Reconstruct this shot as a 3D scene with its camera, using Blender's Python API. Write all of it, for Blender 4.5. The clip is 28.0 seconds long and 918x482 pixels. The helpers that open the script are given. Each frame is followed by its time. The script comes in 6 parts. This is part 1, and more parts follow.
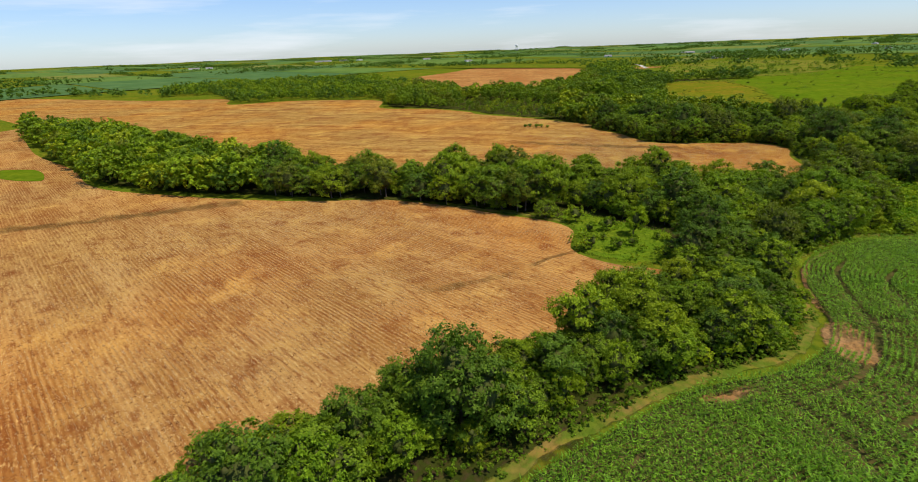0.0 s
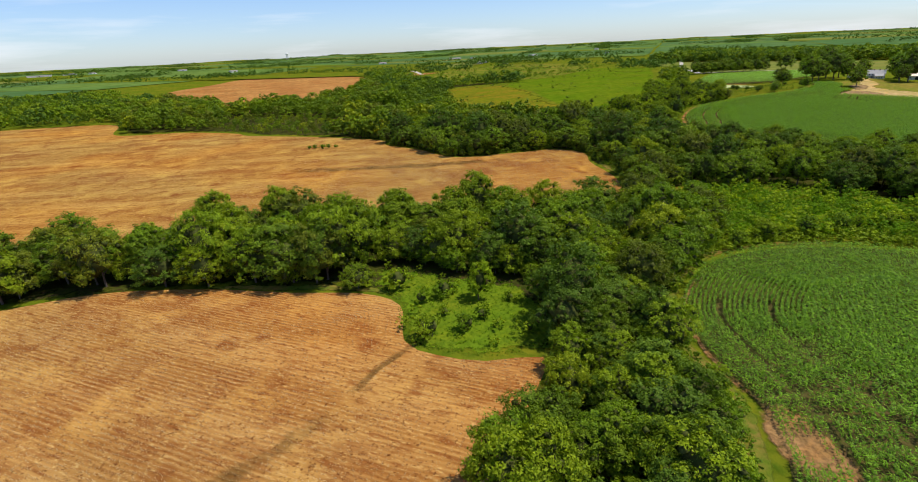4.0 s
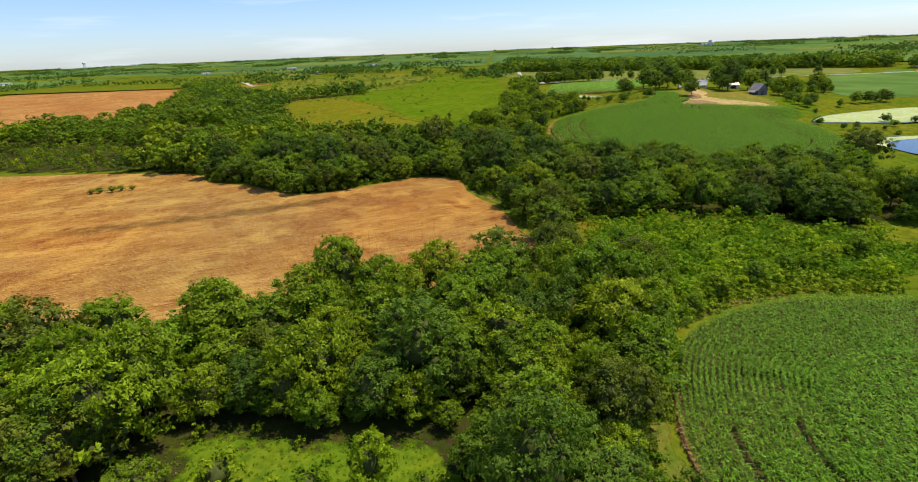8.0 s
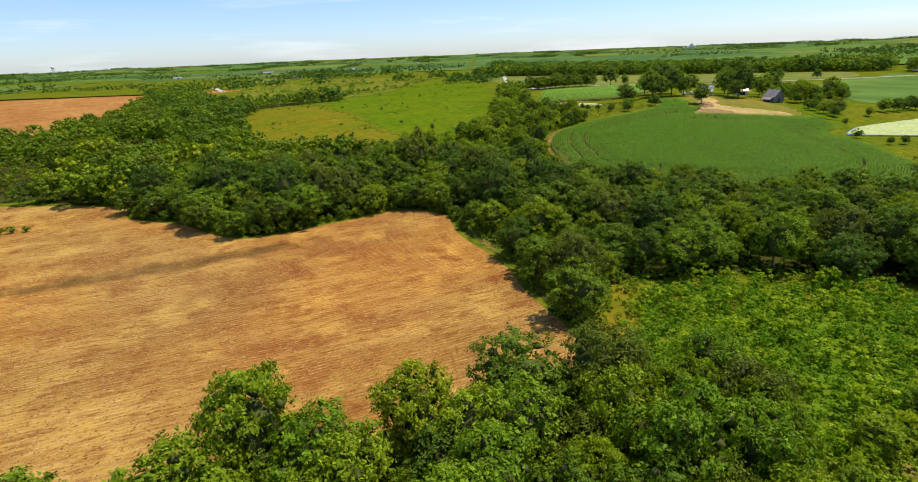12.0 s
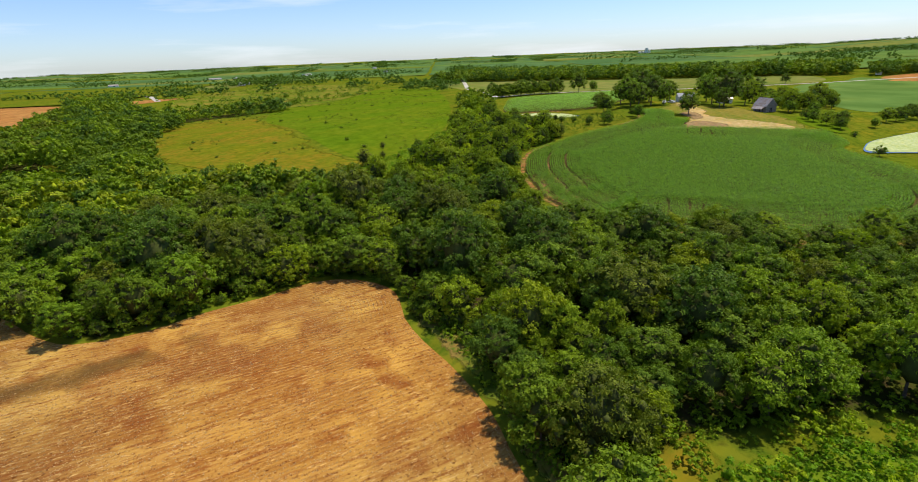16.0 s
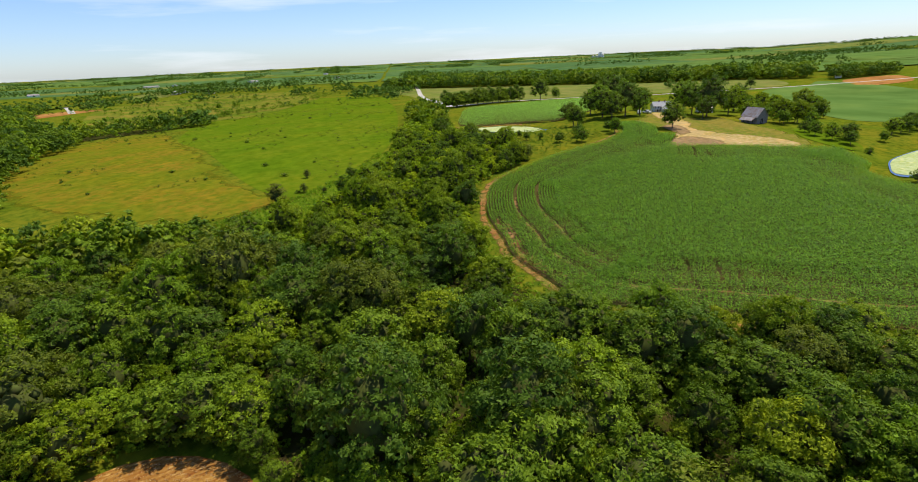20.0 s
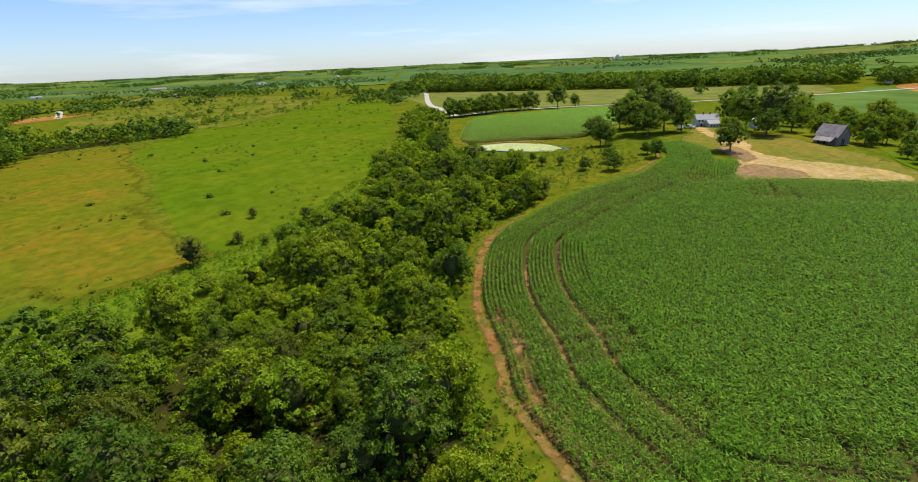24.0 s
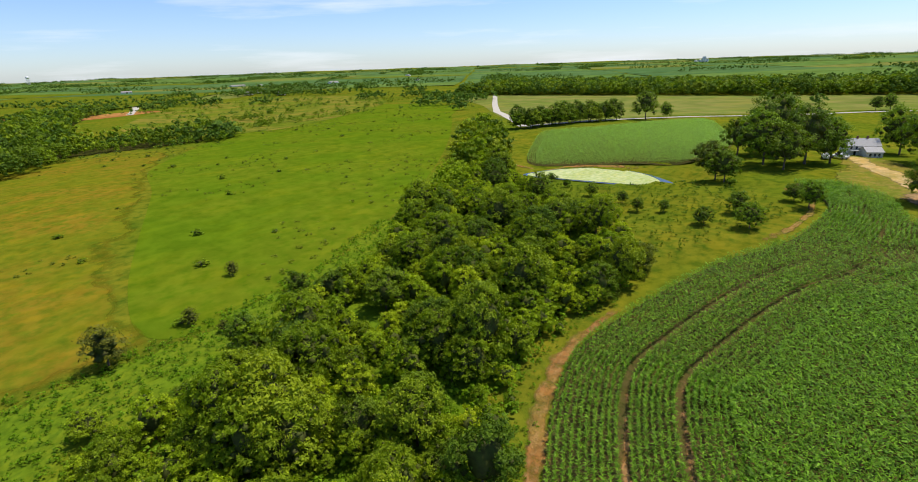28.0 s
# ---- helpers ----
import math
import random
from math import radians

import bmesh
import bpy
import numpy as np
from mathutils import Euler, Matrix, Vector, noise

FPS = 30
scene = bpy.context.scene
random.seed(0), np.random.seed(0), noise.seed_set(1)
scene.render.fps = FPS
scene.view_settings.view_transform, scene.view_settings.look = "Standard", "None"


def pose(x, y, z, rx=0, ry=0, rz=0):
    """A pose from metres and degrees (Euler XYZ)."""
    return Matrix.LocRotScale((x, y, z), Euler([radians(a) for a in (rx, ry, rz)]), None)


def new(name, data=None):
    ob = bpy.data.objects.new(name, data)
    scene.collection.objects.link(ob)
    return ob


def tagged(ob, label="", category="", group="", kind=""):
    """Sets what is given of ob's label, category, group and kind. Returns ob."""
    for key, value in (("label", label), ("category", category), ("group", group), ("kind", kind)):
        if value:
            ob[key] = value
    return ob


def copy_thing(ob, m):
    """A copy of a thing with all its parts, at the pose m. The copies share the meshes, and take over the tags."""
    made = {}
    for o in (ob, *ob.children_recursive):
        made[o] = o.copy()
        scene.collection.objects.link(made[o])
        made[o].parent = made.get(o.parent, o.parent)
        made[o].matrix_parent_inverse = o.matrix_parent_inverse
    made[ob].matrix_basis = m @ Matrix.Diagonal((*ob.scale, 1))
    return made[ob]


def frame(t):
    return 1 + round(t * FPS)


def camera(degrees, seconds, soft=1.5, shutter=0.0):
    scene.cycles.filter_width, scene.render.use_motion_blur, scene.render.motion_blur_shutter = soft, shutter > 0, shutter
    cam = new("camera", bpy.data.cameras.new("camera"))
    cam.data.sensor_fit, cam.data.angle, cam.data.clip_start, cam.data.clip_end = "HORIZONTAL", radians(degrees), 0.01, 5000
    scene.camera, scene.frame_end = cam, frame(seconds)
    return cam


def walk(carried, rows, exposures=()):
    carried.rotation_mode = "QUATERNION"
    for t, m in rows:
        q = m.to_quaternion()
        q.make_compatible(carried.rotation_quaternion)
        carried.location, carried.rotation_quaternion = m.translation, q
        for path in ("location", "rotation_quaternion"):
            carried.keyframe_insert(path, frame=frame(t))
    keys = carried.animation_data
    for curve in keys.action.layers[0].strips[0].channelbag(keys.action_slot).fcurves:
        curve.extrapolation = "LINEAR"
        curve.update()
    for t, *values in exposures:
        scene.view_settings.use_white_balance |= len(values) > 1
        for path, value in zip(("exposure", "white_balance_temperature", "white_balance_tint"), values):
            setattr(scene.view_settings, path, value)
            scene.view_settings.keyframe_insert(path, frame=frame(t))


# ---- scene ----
cam = camera(84.26, 28.0, soft=0.95)
# seconds, x, y, z, and the turns about x, y and z
ROWS = [
    (0.0, -0.00, -0.00, 44.00, 69.13, 2.15, -0.02),
    (0.5, 0.03, 4.98, 43.98, 69.14, 2.25, -0.82),
    (1.0, 0.13, 9.99, 43.97, 69.04, 2.33, -6.20),
    (1.5, 0.40, 15.10, 43.92, 68.87, 2.38, -14.61),
    (2.0, 0.84, 20.18, 43.87, 68.81, 2.36, -19.63),
    (2.5, 1.55, 25.18, 43.81, 68.81, 2.35, -22.09),
    (3.0, 2.65, 30.13, 43.73, 68.87, 2.41, -23.15),
    (3.5, 4.11, 35.04, 43.65, 68.89, 2.57, -23.58),
    (5.5, 11.42, 54.86, 43.24, 69.27, 2.35, -24.80),
    (6.0, 13.50, 59.76, 43.24, 69.16, 2.14, -31.08),
    (6.5, 15.60, 64.61, 43.28, 69.07, 2.40, -38.49),
    (7.0, 17.79, 69.22, 43.30, 69.09, 2.34, -40.11),
    (7.5, 20.11, 73.57, 43.28, 69.14, 2.24, -40.65),
    (8.0, 22.56, 77.70, 43.26, 69.17, 2.14, -40.79),
    (8.5, 25.12, 81.72, 43.23, 69.23, 2.14, -41.13),
    (9.0, 27.81, 85.60, 43.18, 69.24, 2.12, -41.67),
    (9.5, 30.62, 89.32, 43.09, 69.25, 2.03, -42.14),
    (10.0, 33.61, 92.96, 43.00, 69.27, 1.98, -42.40),
    (10.5, 36.79, 96.59, 42.92, 69.34, 2.00, -42.79),
    (11.0, 40.16, 100.22, 42.84, 69.39, 2.09, -42.94),
    (11.5, 43.70, 103.88, 42.79, 69.41, 2.13, -42.81),
    (12.0, 47.35, 107.59, 42.80, 69.47, 2.17, -42.69),
    (12.5, 51.11, 111.36, 42.83, 69.54, 2.16, -42.56),
    (14.5, 66.61, 126.55, 42.91, 69.72, 2.24, -42.21),
    (15.0, 70.70, 130.39, 42.89, 69.75, 2.13, -42.99),
    (15.5, 74.94, 134.31, 42.82, 69.74, 2.15, -45.14),
    (16.0, 79.30, 138.26, 42.76, 69.77, 2.28, -47.05),
    (16.5, 83.72, 142.12, 42.71, 69.82, 2.25, -47.87),
    (17.0, 88.17, 145.83, 42.66, 69.86, 2.29, -48.58),
    (17.5, 92.72, 149.37, 42.63, 69.92, 2.32, -49.01),
    (18.0, 97.37, 152.76, 42.62, 69.97, 2.38, -49.69),
    (18.5, 102.09, 156.03, 42.62, 69.97, 2.47, -50.34),
    (19.0, 106.93, 159.24, 42.64, 70.04, 2.44, -50.92),
    (19.5, 111.85, 162.39, 42.63, 70.02, 2.50, -51.30),
    (20.0, 116.84, 165.54, 42.59, 70.06, 2.52, -51.70),
    (20.5, 121.88, 168.70, 42.52, 70.09, 2.60, -52.17),
    (21.0, 126.95, 171.84, 42.45, 70.08, 2.62, -51.92),
    (21.5, 132.02, 174.96, 42.38, 70.10, 2.75, -52.58),
    (22.0, 137.13, 178.13, 42.35, 70.19, 2.59, -52.97),
    (22.5, 142.31, 181.37, 42.38, 70.20, 2.59, -51.97),
    (24.5, 163.03, 194.22, 42.62, 70.44, 2.27, -48.81),
    (25.0, 168.06, 197.41, 42.66, 70.57, 2.12, -46.55),
    (25.5, 173.03, 200.68, 42.73, 70.64, 2.06, -44.41),
    (26.0, 177.96, 204.16, 42.86, 70.62, 2.06, -43.60),
    (26.5, 182.74, 207.81, 42.99, 70.63, 2.02, -42.99),
    (27.0, 187.15, 211.63, 43.11, 70.68, 1.90, -42.45),
    (27.5, 190.97, 215.61, 43.15, 70.70, 1.88, -42.38),
    (28.0, 194.31, 219.69, 43.08, 70.63, 1.87, -42.24),
]
walk(cam, [(t, pose(x, y, z, rx, ry, rz)) for t, x, y, z, rx, ry, rz in ROWS],
     exposures=[(0.0, -0.13), (3.5, -0.10), (6.0, -0.05), (8.5, 0.04), (12.0, 0.06), (16.0, 0.0), (28.0, 0.0)])

# ---- light ----
SUN_AZ, SUN_EL = radians(110), radians(65)  # azimuth clockwise from +y
sun_dir = Vector((math.sin(SUN_AZ) * math.cos(SUN_EL), math.cos(SUN_AZ) * math.cos(SUN_EL), math.sin(SUN_EL)))
world = bpy.data.worlds.new("sky")
scene.world = world
world.use_nodes = True
wt = world.node_tree
wt.nodes.clear()
w_out = wt.nodes.new("ShaderNodeOutputWorld")
w_bg = wt.nodes.new("ShaderNodeBackground")
w_sky = wt.nodes.new("ShaderNodeTexSky")
w_sky.sky_type, w_sky.sun_disc = "NISHITA", False
w_sky.sun_elevation, w_sky.sun_rotation = SUN_EL, SUN_AZ
w_sky.air_density, w_sky.dust_density, w_sky.ozone_density = 1.0, 0.25, 1.6
w_bg.inputs["Strength"].default_value = 0.127
# thin streaks of high cloud
w_tc = wt.nodes.new("ShaderNodeTexCoord")
w_map = wt.nodes.new("ShaderNodeMapping")
w_map.inputs["Scale"].default_value = (1.6, 1.6, 16.0)
w_noise = wt.nodes.new("ShaderNodeTexNoise")
w_noise.inputs["Scale"].default_value, w_noise.inputs["Detail"].default_value, w_noise.inputs["Roughness"].default_value = 1.7, 7.0, 0.55
w_ramp = wt.nodes.new("ShaderNodeValToRGB")
w_ramp.color_ramp.elements[0].position, w_ramp.color_ramp.elements[0].color = 0.52, (0, 0, 0, 1)
w_ramp.color_ramp.elements[1].position, w_ramp.color_ramp.elements[1].color = 0.80, (0.7, 0.7, 0.7, 1)
w_mix = wt.nodes.new("ShaderNodeMixRGB")
w_mix.inputs["Color2"].default_value = (8.2, 8.5, 9.0, 1)
wt.links.new(w_tc.outputs["Generated"], w_map.inputs["Vector"])
wt.links.new(w_map.outputs["Vector"], w_noise.inputs["Vector"])
wt.links.new(w_noise.outputs["Fac"], w_ramp.inputs["Fac"])
wt.links.new(w_ramp.outputs["Color"], w_mix.inputs["Fac"])
w_tint = wt.nodes.new("ShaderNodeMixRGB")
w_tint.blend_type = "MULTIPLY"
w_tint.inputs["Fac"].default_value, w_tint.inputs["Color2"].default_value = 1.0, (0.80, 0.95, 1.3, 1)
wt.links.new(w_sky.outputs["Color"], w_tint.inputs["Color1"])
wt.links.new(w_tint.outputs["Color"], w_mix.inputs["Color1"])
wt.links.new(w_mix.outputs["Color"], w_bg.inputs["Color"])
wt.links.new(w_bg.outputs["Background"], w_out.inputs["Surface"])
sun_data = bpy.data.lights.new("sun", "SUN")
sun_data.energy, sun_data.angle, sun_data.color = 4.9, radians(0.53), (1.0, 0.93, 0.80)
sun = new("sun", sun_data)
sun.rotation_euler = (-sun_dir).to_track_quat("-Z", "Y").to_euler()

# ---- terrain ----
HILLS = [(355, 240, 8.3, 85, 70), (420, 430, 8, 120, 120), (215, 420, 4.5, 60, 60), (197, 246, -2, 14, 14),
         (337, 310, -2.6, 22, 22), (100, 190, -1.8, 45, 45), (3000, -300, 45, 900, 500)]


# ponds: centre, half length, half width, heading, water level
PONDS = [(337, 309, 26, 10, radians(-57), 6.7), (357, 139, 46, 17, radians(-17), 3.4), (297, 108, 38, 16, radians(-20), 2.0)]


def height(x, y):
    """The ground's height: a few broad hills, and a slow rise towards the horizon."""
    x, y = np.asarray(x, float), np.asarray(y, float)
    z = np.zeros_like(x)
    for hx, hy, h, sx, sy in HILLS:
        z = z + h * np.exp(-((x - hx) / sx) ** 2 / 2 - ((y - hy) / sy) ** 2 / 2)
    r = np.hypot(x - 100, y - 120)
    far = np.clip((r - 700) / 3500, 0, 1)
    roll = np.sin(x / 190 + 1.3) * np.sin(y / 240 + 0.4) + 0.6 * np.sin((x + y) / 130)
    z = z + 9 * far + 3.0 * roll * np.clip((r - 650) / 700, 0, 1)
    for px, py, a, b, turn, level in PONDS:
        u = (x - px) * math.cos(turn) + (y - py) * math.sin(turn)
        v = -(x - px) * math.sin(turn) + (y - py) * math.cos(turn)
        w = np.clip(2.4 - 1.4 * np.sqrt((u / a) ** 2 + (v / b) ** 2), 0, 1)
        w = w * w * (3 - 2 * w)
        z = z * (1 - w) + (level - 0.3) * w
    return z


def smooth(points, step=3.0):
    """A closed outline drawn smoothly through corner points."""
    p = np.array(points, float)
    n, out = len(p), []
    for i in range(n):
        a, b, c, d = p[i - 1], p[i], p[(i + 1) % n], p[(i + 2) % n]
        k = max(1, int(np.linalg.norm(c - b) / step))
        for u in np.arange(k) / k:
            out.append(0.5 * (2 * b + (c - a) * u + (2 * a - 5 * b + 4 * c - d) * u * u + (3 * b - a - 3 * c + d) * u ** 3))
    return np.array(out)


def inside(poly, pts):
    x, y = pts[:, 0], pts[:, 1]
    hit = np.zeros(len(pts), bool)
    x0, y0 = poly[-1]
    for x1, y1 in poly:
        cross = (y1 > y) != (y0 > y)
        hit ^= cross & (x < (x0 - x1) * (y - y1) / ((y0 - y1) if y0 != y1 else 1e-9) + x1)
        x0, y0 = x1, y1
    return hit


def edge_distance(poly, pts):
    best = np.full(len(pts), 1e9)
    a = poly
    b = np.roll(poly, -1, axis=0)
    for p, q in zip(a, b):
        d = q - p
        u = np.clip(((pts - p) @ d) / max(d @ d, 1e-9), 0, 1)
        best = np.minimum(best, np.hypot(*(pts - p - u[:, None] * d).T))
    return best


def quick_distance(poly, pts, cell=1.0):
    """edge_distance for very many points, read off a fine grid."""
    lo = pts.min(0) - cell
    nx, ny = (np.ceil((pts.max(0) - lo) / cell) + 2).astype(int)
    gx, gy = np.meshgrid(lo[0] + np.arange(nx) * cell, lo[1] + np.arange(ny) * cell, indexing="ij")
    d = edge_distance(poly, np.stack([gx.ravel(), gy.ravel()], 1)).reshape(nx, ny)
    q = (pts - lo) / cell
    i = np.floor(q).astype(int)
    f = q - i
    return (d[i[:, 0], i[:, 1]] * (1 - f[:, 0]) * (1 - f[:, 1]) + d[i[:, 0] + 1, i[:, 1]] * f[:, 0] * (1 - f[:, 1])
            + d[i[:, 0], i[:, 1] + 1] * (1 - f[:, 0]) * f[:, 1] + d[i[:, 0] + 1, i[:, 1] + 1] * f[:, 0] * f[:, 1])


def mesh_np(name, verts, faces, mats=(), smooth_faces=False):
    """A mesh from arrays; all faces have the same number of corners."""
    me = bpy.data.meshes.new(name)
    verts, faces = np.asarray(verts, np.float32), np.asarray(faces, np.int32)
    n, k = faces.shape
    me.vertices.add(len(verts))
    me.vertices.foreach_set("co", verts.ravel())
    me.loops.add(n * k)
    me.loops.foreach_set("vertex_index", faces.ravel())
    me.polygons.add(n)
    me.polygons.foreach_set("loop_start", np.arange(0, n * k, k, dtype=np.int32))
    me.polygons.foreach_set("use_smooth", np.full(n, smooth_faces))
    for m in mats:
        me.materials.append(m)
    me.update(calc_edges=True)
    return me


def part(name, bm, material, parent, label=""):
    """Links a bmesh as one mesh object under a thing or part."""
    me = bpy.data.meshes.new(name)
    bm.to_mesh(me)
    bm.free()
    me.materials.append(material)
    ob = new(name, me)
    ob.parent = parent
    if label:
        ob["label"] = label
    return ob


# ---- materials ----
def nodes_of(name):
    m = bpy.data.materials.new(name)
    m.use_nodes = True
    t = m.node_tree
    return m, t, t.nodes["Principled BSDF"]


def add(t, kind, **values):
    n = t.nodes.new(kind)
    for key, v in values.items():
        n.inputs[key.replace("_", " ")].default_value = v
    return n


def mix(t, fac, a, b, blend="MIX"):
    n = t.nodes.new("ShaderNodeMixRGB")
    n.blend_type = blend
    for socket, v in (("Fac", fac), ("Color1", a), ("Color2", b)):
        if isinstance(v, (int, float)):
            n.inputs[socket].default_value = v
        elif isinstance(v, tuple):
            n.inputs[socket].default_value = (*v, 1)
        else:
            t.links.new(v, n.inputs[socket])
    return n.outputs["Color"]


def noise_fac(t, scale, lo=0.35, hi=0.65, detail=5.0, stretch=(1, 1, 1), turn=0.0, rough=0.55):
    """A noise between 0 and 1 at real-world size (scale: features a metre)."""
    tc = t.nodes.new("ShaderNodeTexCoord")
    mp = t.nodes.new("ShaderNodeMapping")
    mp.inputs["Scale"].default_value, mp.inputs["Rotation"].default_value = stretch, (0, 0, turn)
    n = add(t, "ShaderNodeTexNoise", Scale=scale, Detail=detail, Roughness=rough)
    r = t.nodes.new("ShaderNodeMapRange")
    r.inputs["From Min"].default_value, r.inputs["From Max"].default_value = lo, hi
    t.links.new(tc.outputs["Object"], mp.inputs["Vector"])
    t.links.new(mp.outputs["Vector"], n.inputs["Vector"])
    t.links.new(n.outputs["Fac"], r.inputs["Value"])
    return r.outputs["Result"]


def bump(t, bsdf, fac, strength=0.4, distance=0.1):
    b = add(t, "ShaderNodeBump", Strength=strength, Distance=distance)
    t.links.new(fac, b.inputs["Height"])
    t.links.new(b.outputs["Normal"], bsdf.inputs["Normal"])


def ground_material(name, base, patch, fleck, scale=0.03, fine=1.2, rough=0.95, strength=0.5):
    """Base colour broken by broad patches and by fine flecks."""
    m, t, b = nodes_of(name)
    c = mix(t, noise_fac(t, scale, 0.4, 0.62), base, patch)
    f = noise_fac(t, fine, 0.45, 0.7, detail=8.0)
    c = mix(t, f, c, fleck)
    g = noise_fac(t, scale * 6, 0.38, 0.62)
    c = mix(t, g, c, mix(t, 1.0, c, (0.78, 0.82, 0.77), "MULTIPLY"))
    c = mix(t, noise_fac(t, scale * 2.2, 0.5, 0.66, stretch=(1, 2.2, 1)), c, mix(t, 1.0, c, (1.18, 1.07, 0.94), "MULTIPLY"))
    t.links.new(c, b.inputs["Base Color"])
    b.inputs["Roughness"].default_value, b.inputs["Specular IOR Level"].default_value = rough, 0.0
    bump(t, b, f, strength, 0.25)
    return m


def stubble_material(name, turn, period=0.76, base=(0.285, 0.133, 0.032), straw=(0.445, 0.258, 0.082), soil=(0.195, 0.066, 0.017), rows=0.8):
    """Cut stalks in drilled rows over dry soil, with redder and paler patches; turn: the rows' heading."""
    m, t, b = nodes_of(name)
    tc = t.nodes.new("ShaderNodeTexCoord")
    mp = t.nodes.new("ShaderNodeMapping")
    mp.inputs["Rotation"].default_value = (0, 0, -turn)
    t.links.new(tc.outputs["Object"], mp.inputs["Vector"])
    w = add(t, "ShaderNodeTexWave", Scale=2 * math.pi / 20 / period, Distortion=1.2, Detail=2.0)
    w.inputs["Detail Scale"].default_value = 0.25
    w.bands_direction = "Y"
    t.links.new(mp.outputs["Vector"], w.inputs["Vector"])

    def streak(sx, sy, lo, hi, detail=6.0):
        st = t.nodes.new("ShaderNodeMapping")
        st.inputs["Scale"].default_value = (sx, sy, 1)
        n = add(t, "ShaderNodeTexNoise", Scale=1.0, Detail=detail, Roughness=0.6)
        r = t.nodes.new("ShaderNodeMapRange")
        r.inputs["From Min"].default_value, r.inputs["From Max"].default_value = lo, hi
        t.links.new(mp.outputs["Vector"], st.inputs["Vector"])
        t.links.new(st.outputs["Vector"], n.inputs["Vector"])
        t.links.new(n.outputs["Fac"], r.inputs["Value"])
        return r.outputs["Result"]

    c = mix(t, noise_fac(t, 0.035, 0.45, 0.66), base, soil)
    c = mix(t, streak(0.02, 0.12, 0.46, 0.70), c, straw)
    row = t.nodes.new("ShaderNodeMath")
    row.operation = "MULTIPLY"
    t.links.new(w.outputs["Fac"], row.inputs[0])
    t.links.new(streak(0.05, 0.5, 0.30, 0.60), row.inputs[1])
    faint = t.nodes.new("ShaderNodeMath")
    faint.operation = "MULTIPLY"
    t.links.new(row.outputs[0], faint.inputs[0])
    faint.inputs[1].default_value = rows
    c = mix(t, faint.outputs[0], c, straw)
    c = mix(t, noise_fac(t, 0.09, 0.50, 0.70), c, mix(t, 1.0, straw, (1.05, 1.05, 0.9), "MULTIPLY"))
    c = mix(t, noise_fac(t, 0.13, 0.56, 0.72), c, soil)
    dark = t.nodes.new("ShaderNodeMath")
    dark.operation = "MULTIPLY"
    t.links.new(streak(0.25, 1.3, 0.50, 0.66), dark.inputs[0])
    dark.inputs[1].default_value = 0.8
    c = mix(t, dark.outputs[0], c, soil)
    c = mix(t, streak(0.9, 2.6, 0.56, 0.70, 9.0), c, (0.52, 0.345, 0.125))
    c = mix(t, noise_fac(t, 2.2, 0.56, 0.70, detail=9.0), c, tuple(v * 0.6 for v in soil))
    c = mix(t, noise_fac(t, 0.012, 0.42, 0.62, detail=2.0), c, mix(t, 1.0, c, (1.15, 0.98, 0.8), "MULTIPLY"))
    t.links.new(c, b.inputs["Base Color"])
    b.inputs["Roughness"].default_value, b.inputs["Specular IOR Level"].default_value = 1.0, 0.0
    bump(t, b, row.outputs[0], 0.6, 0.15)
    return m


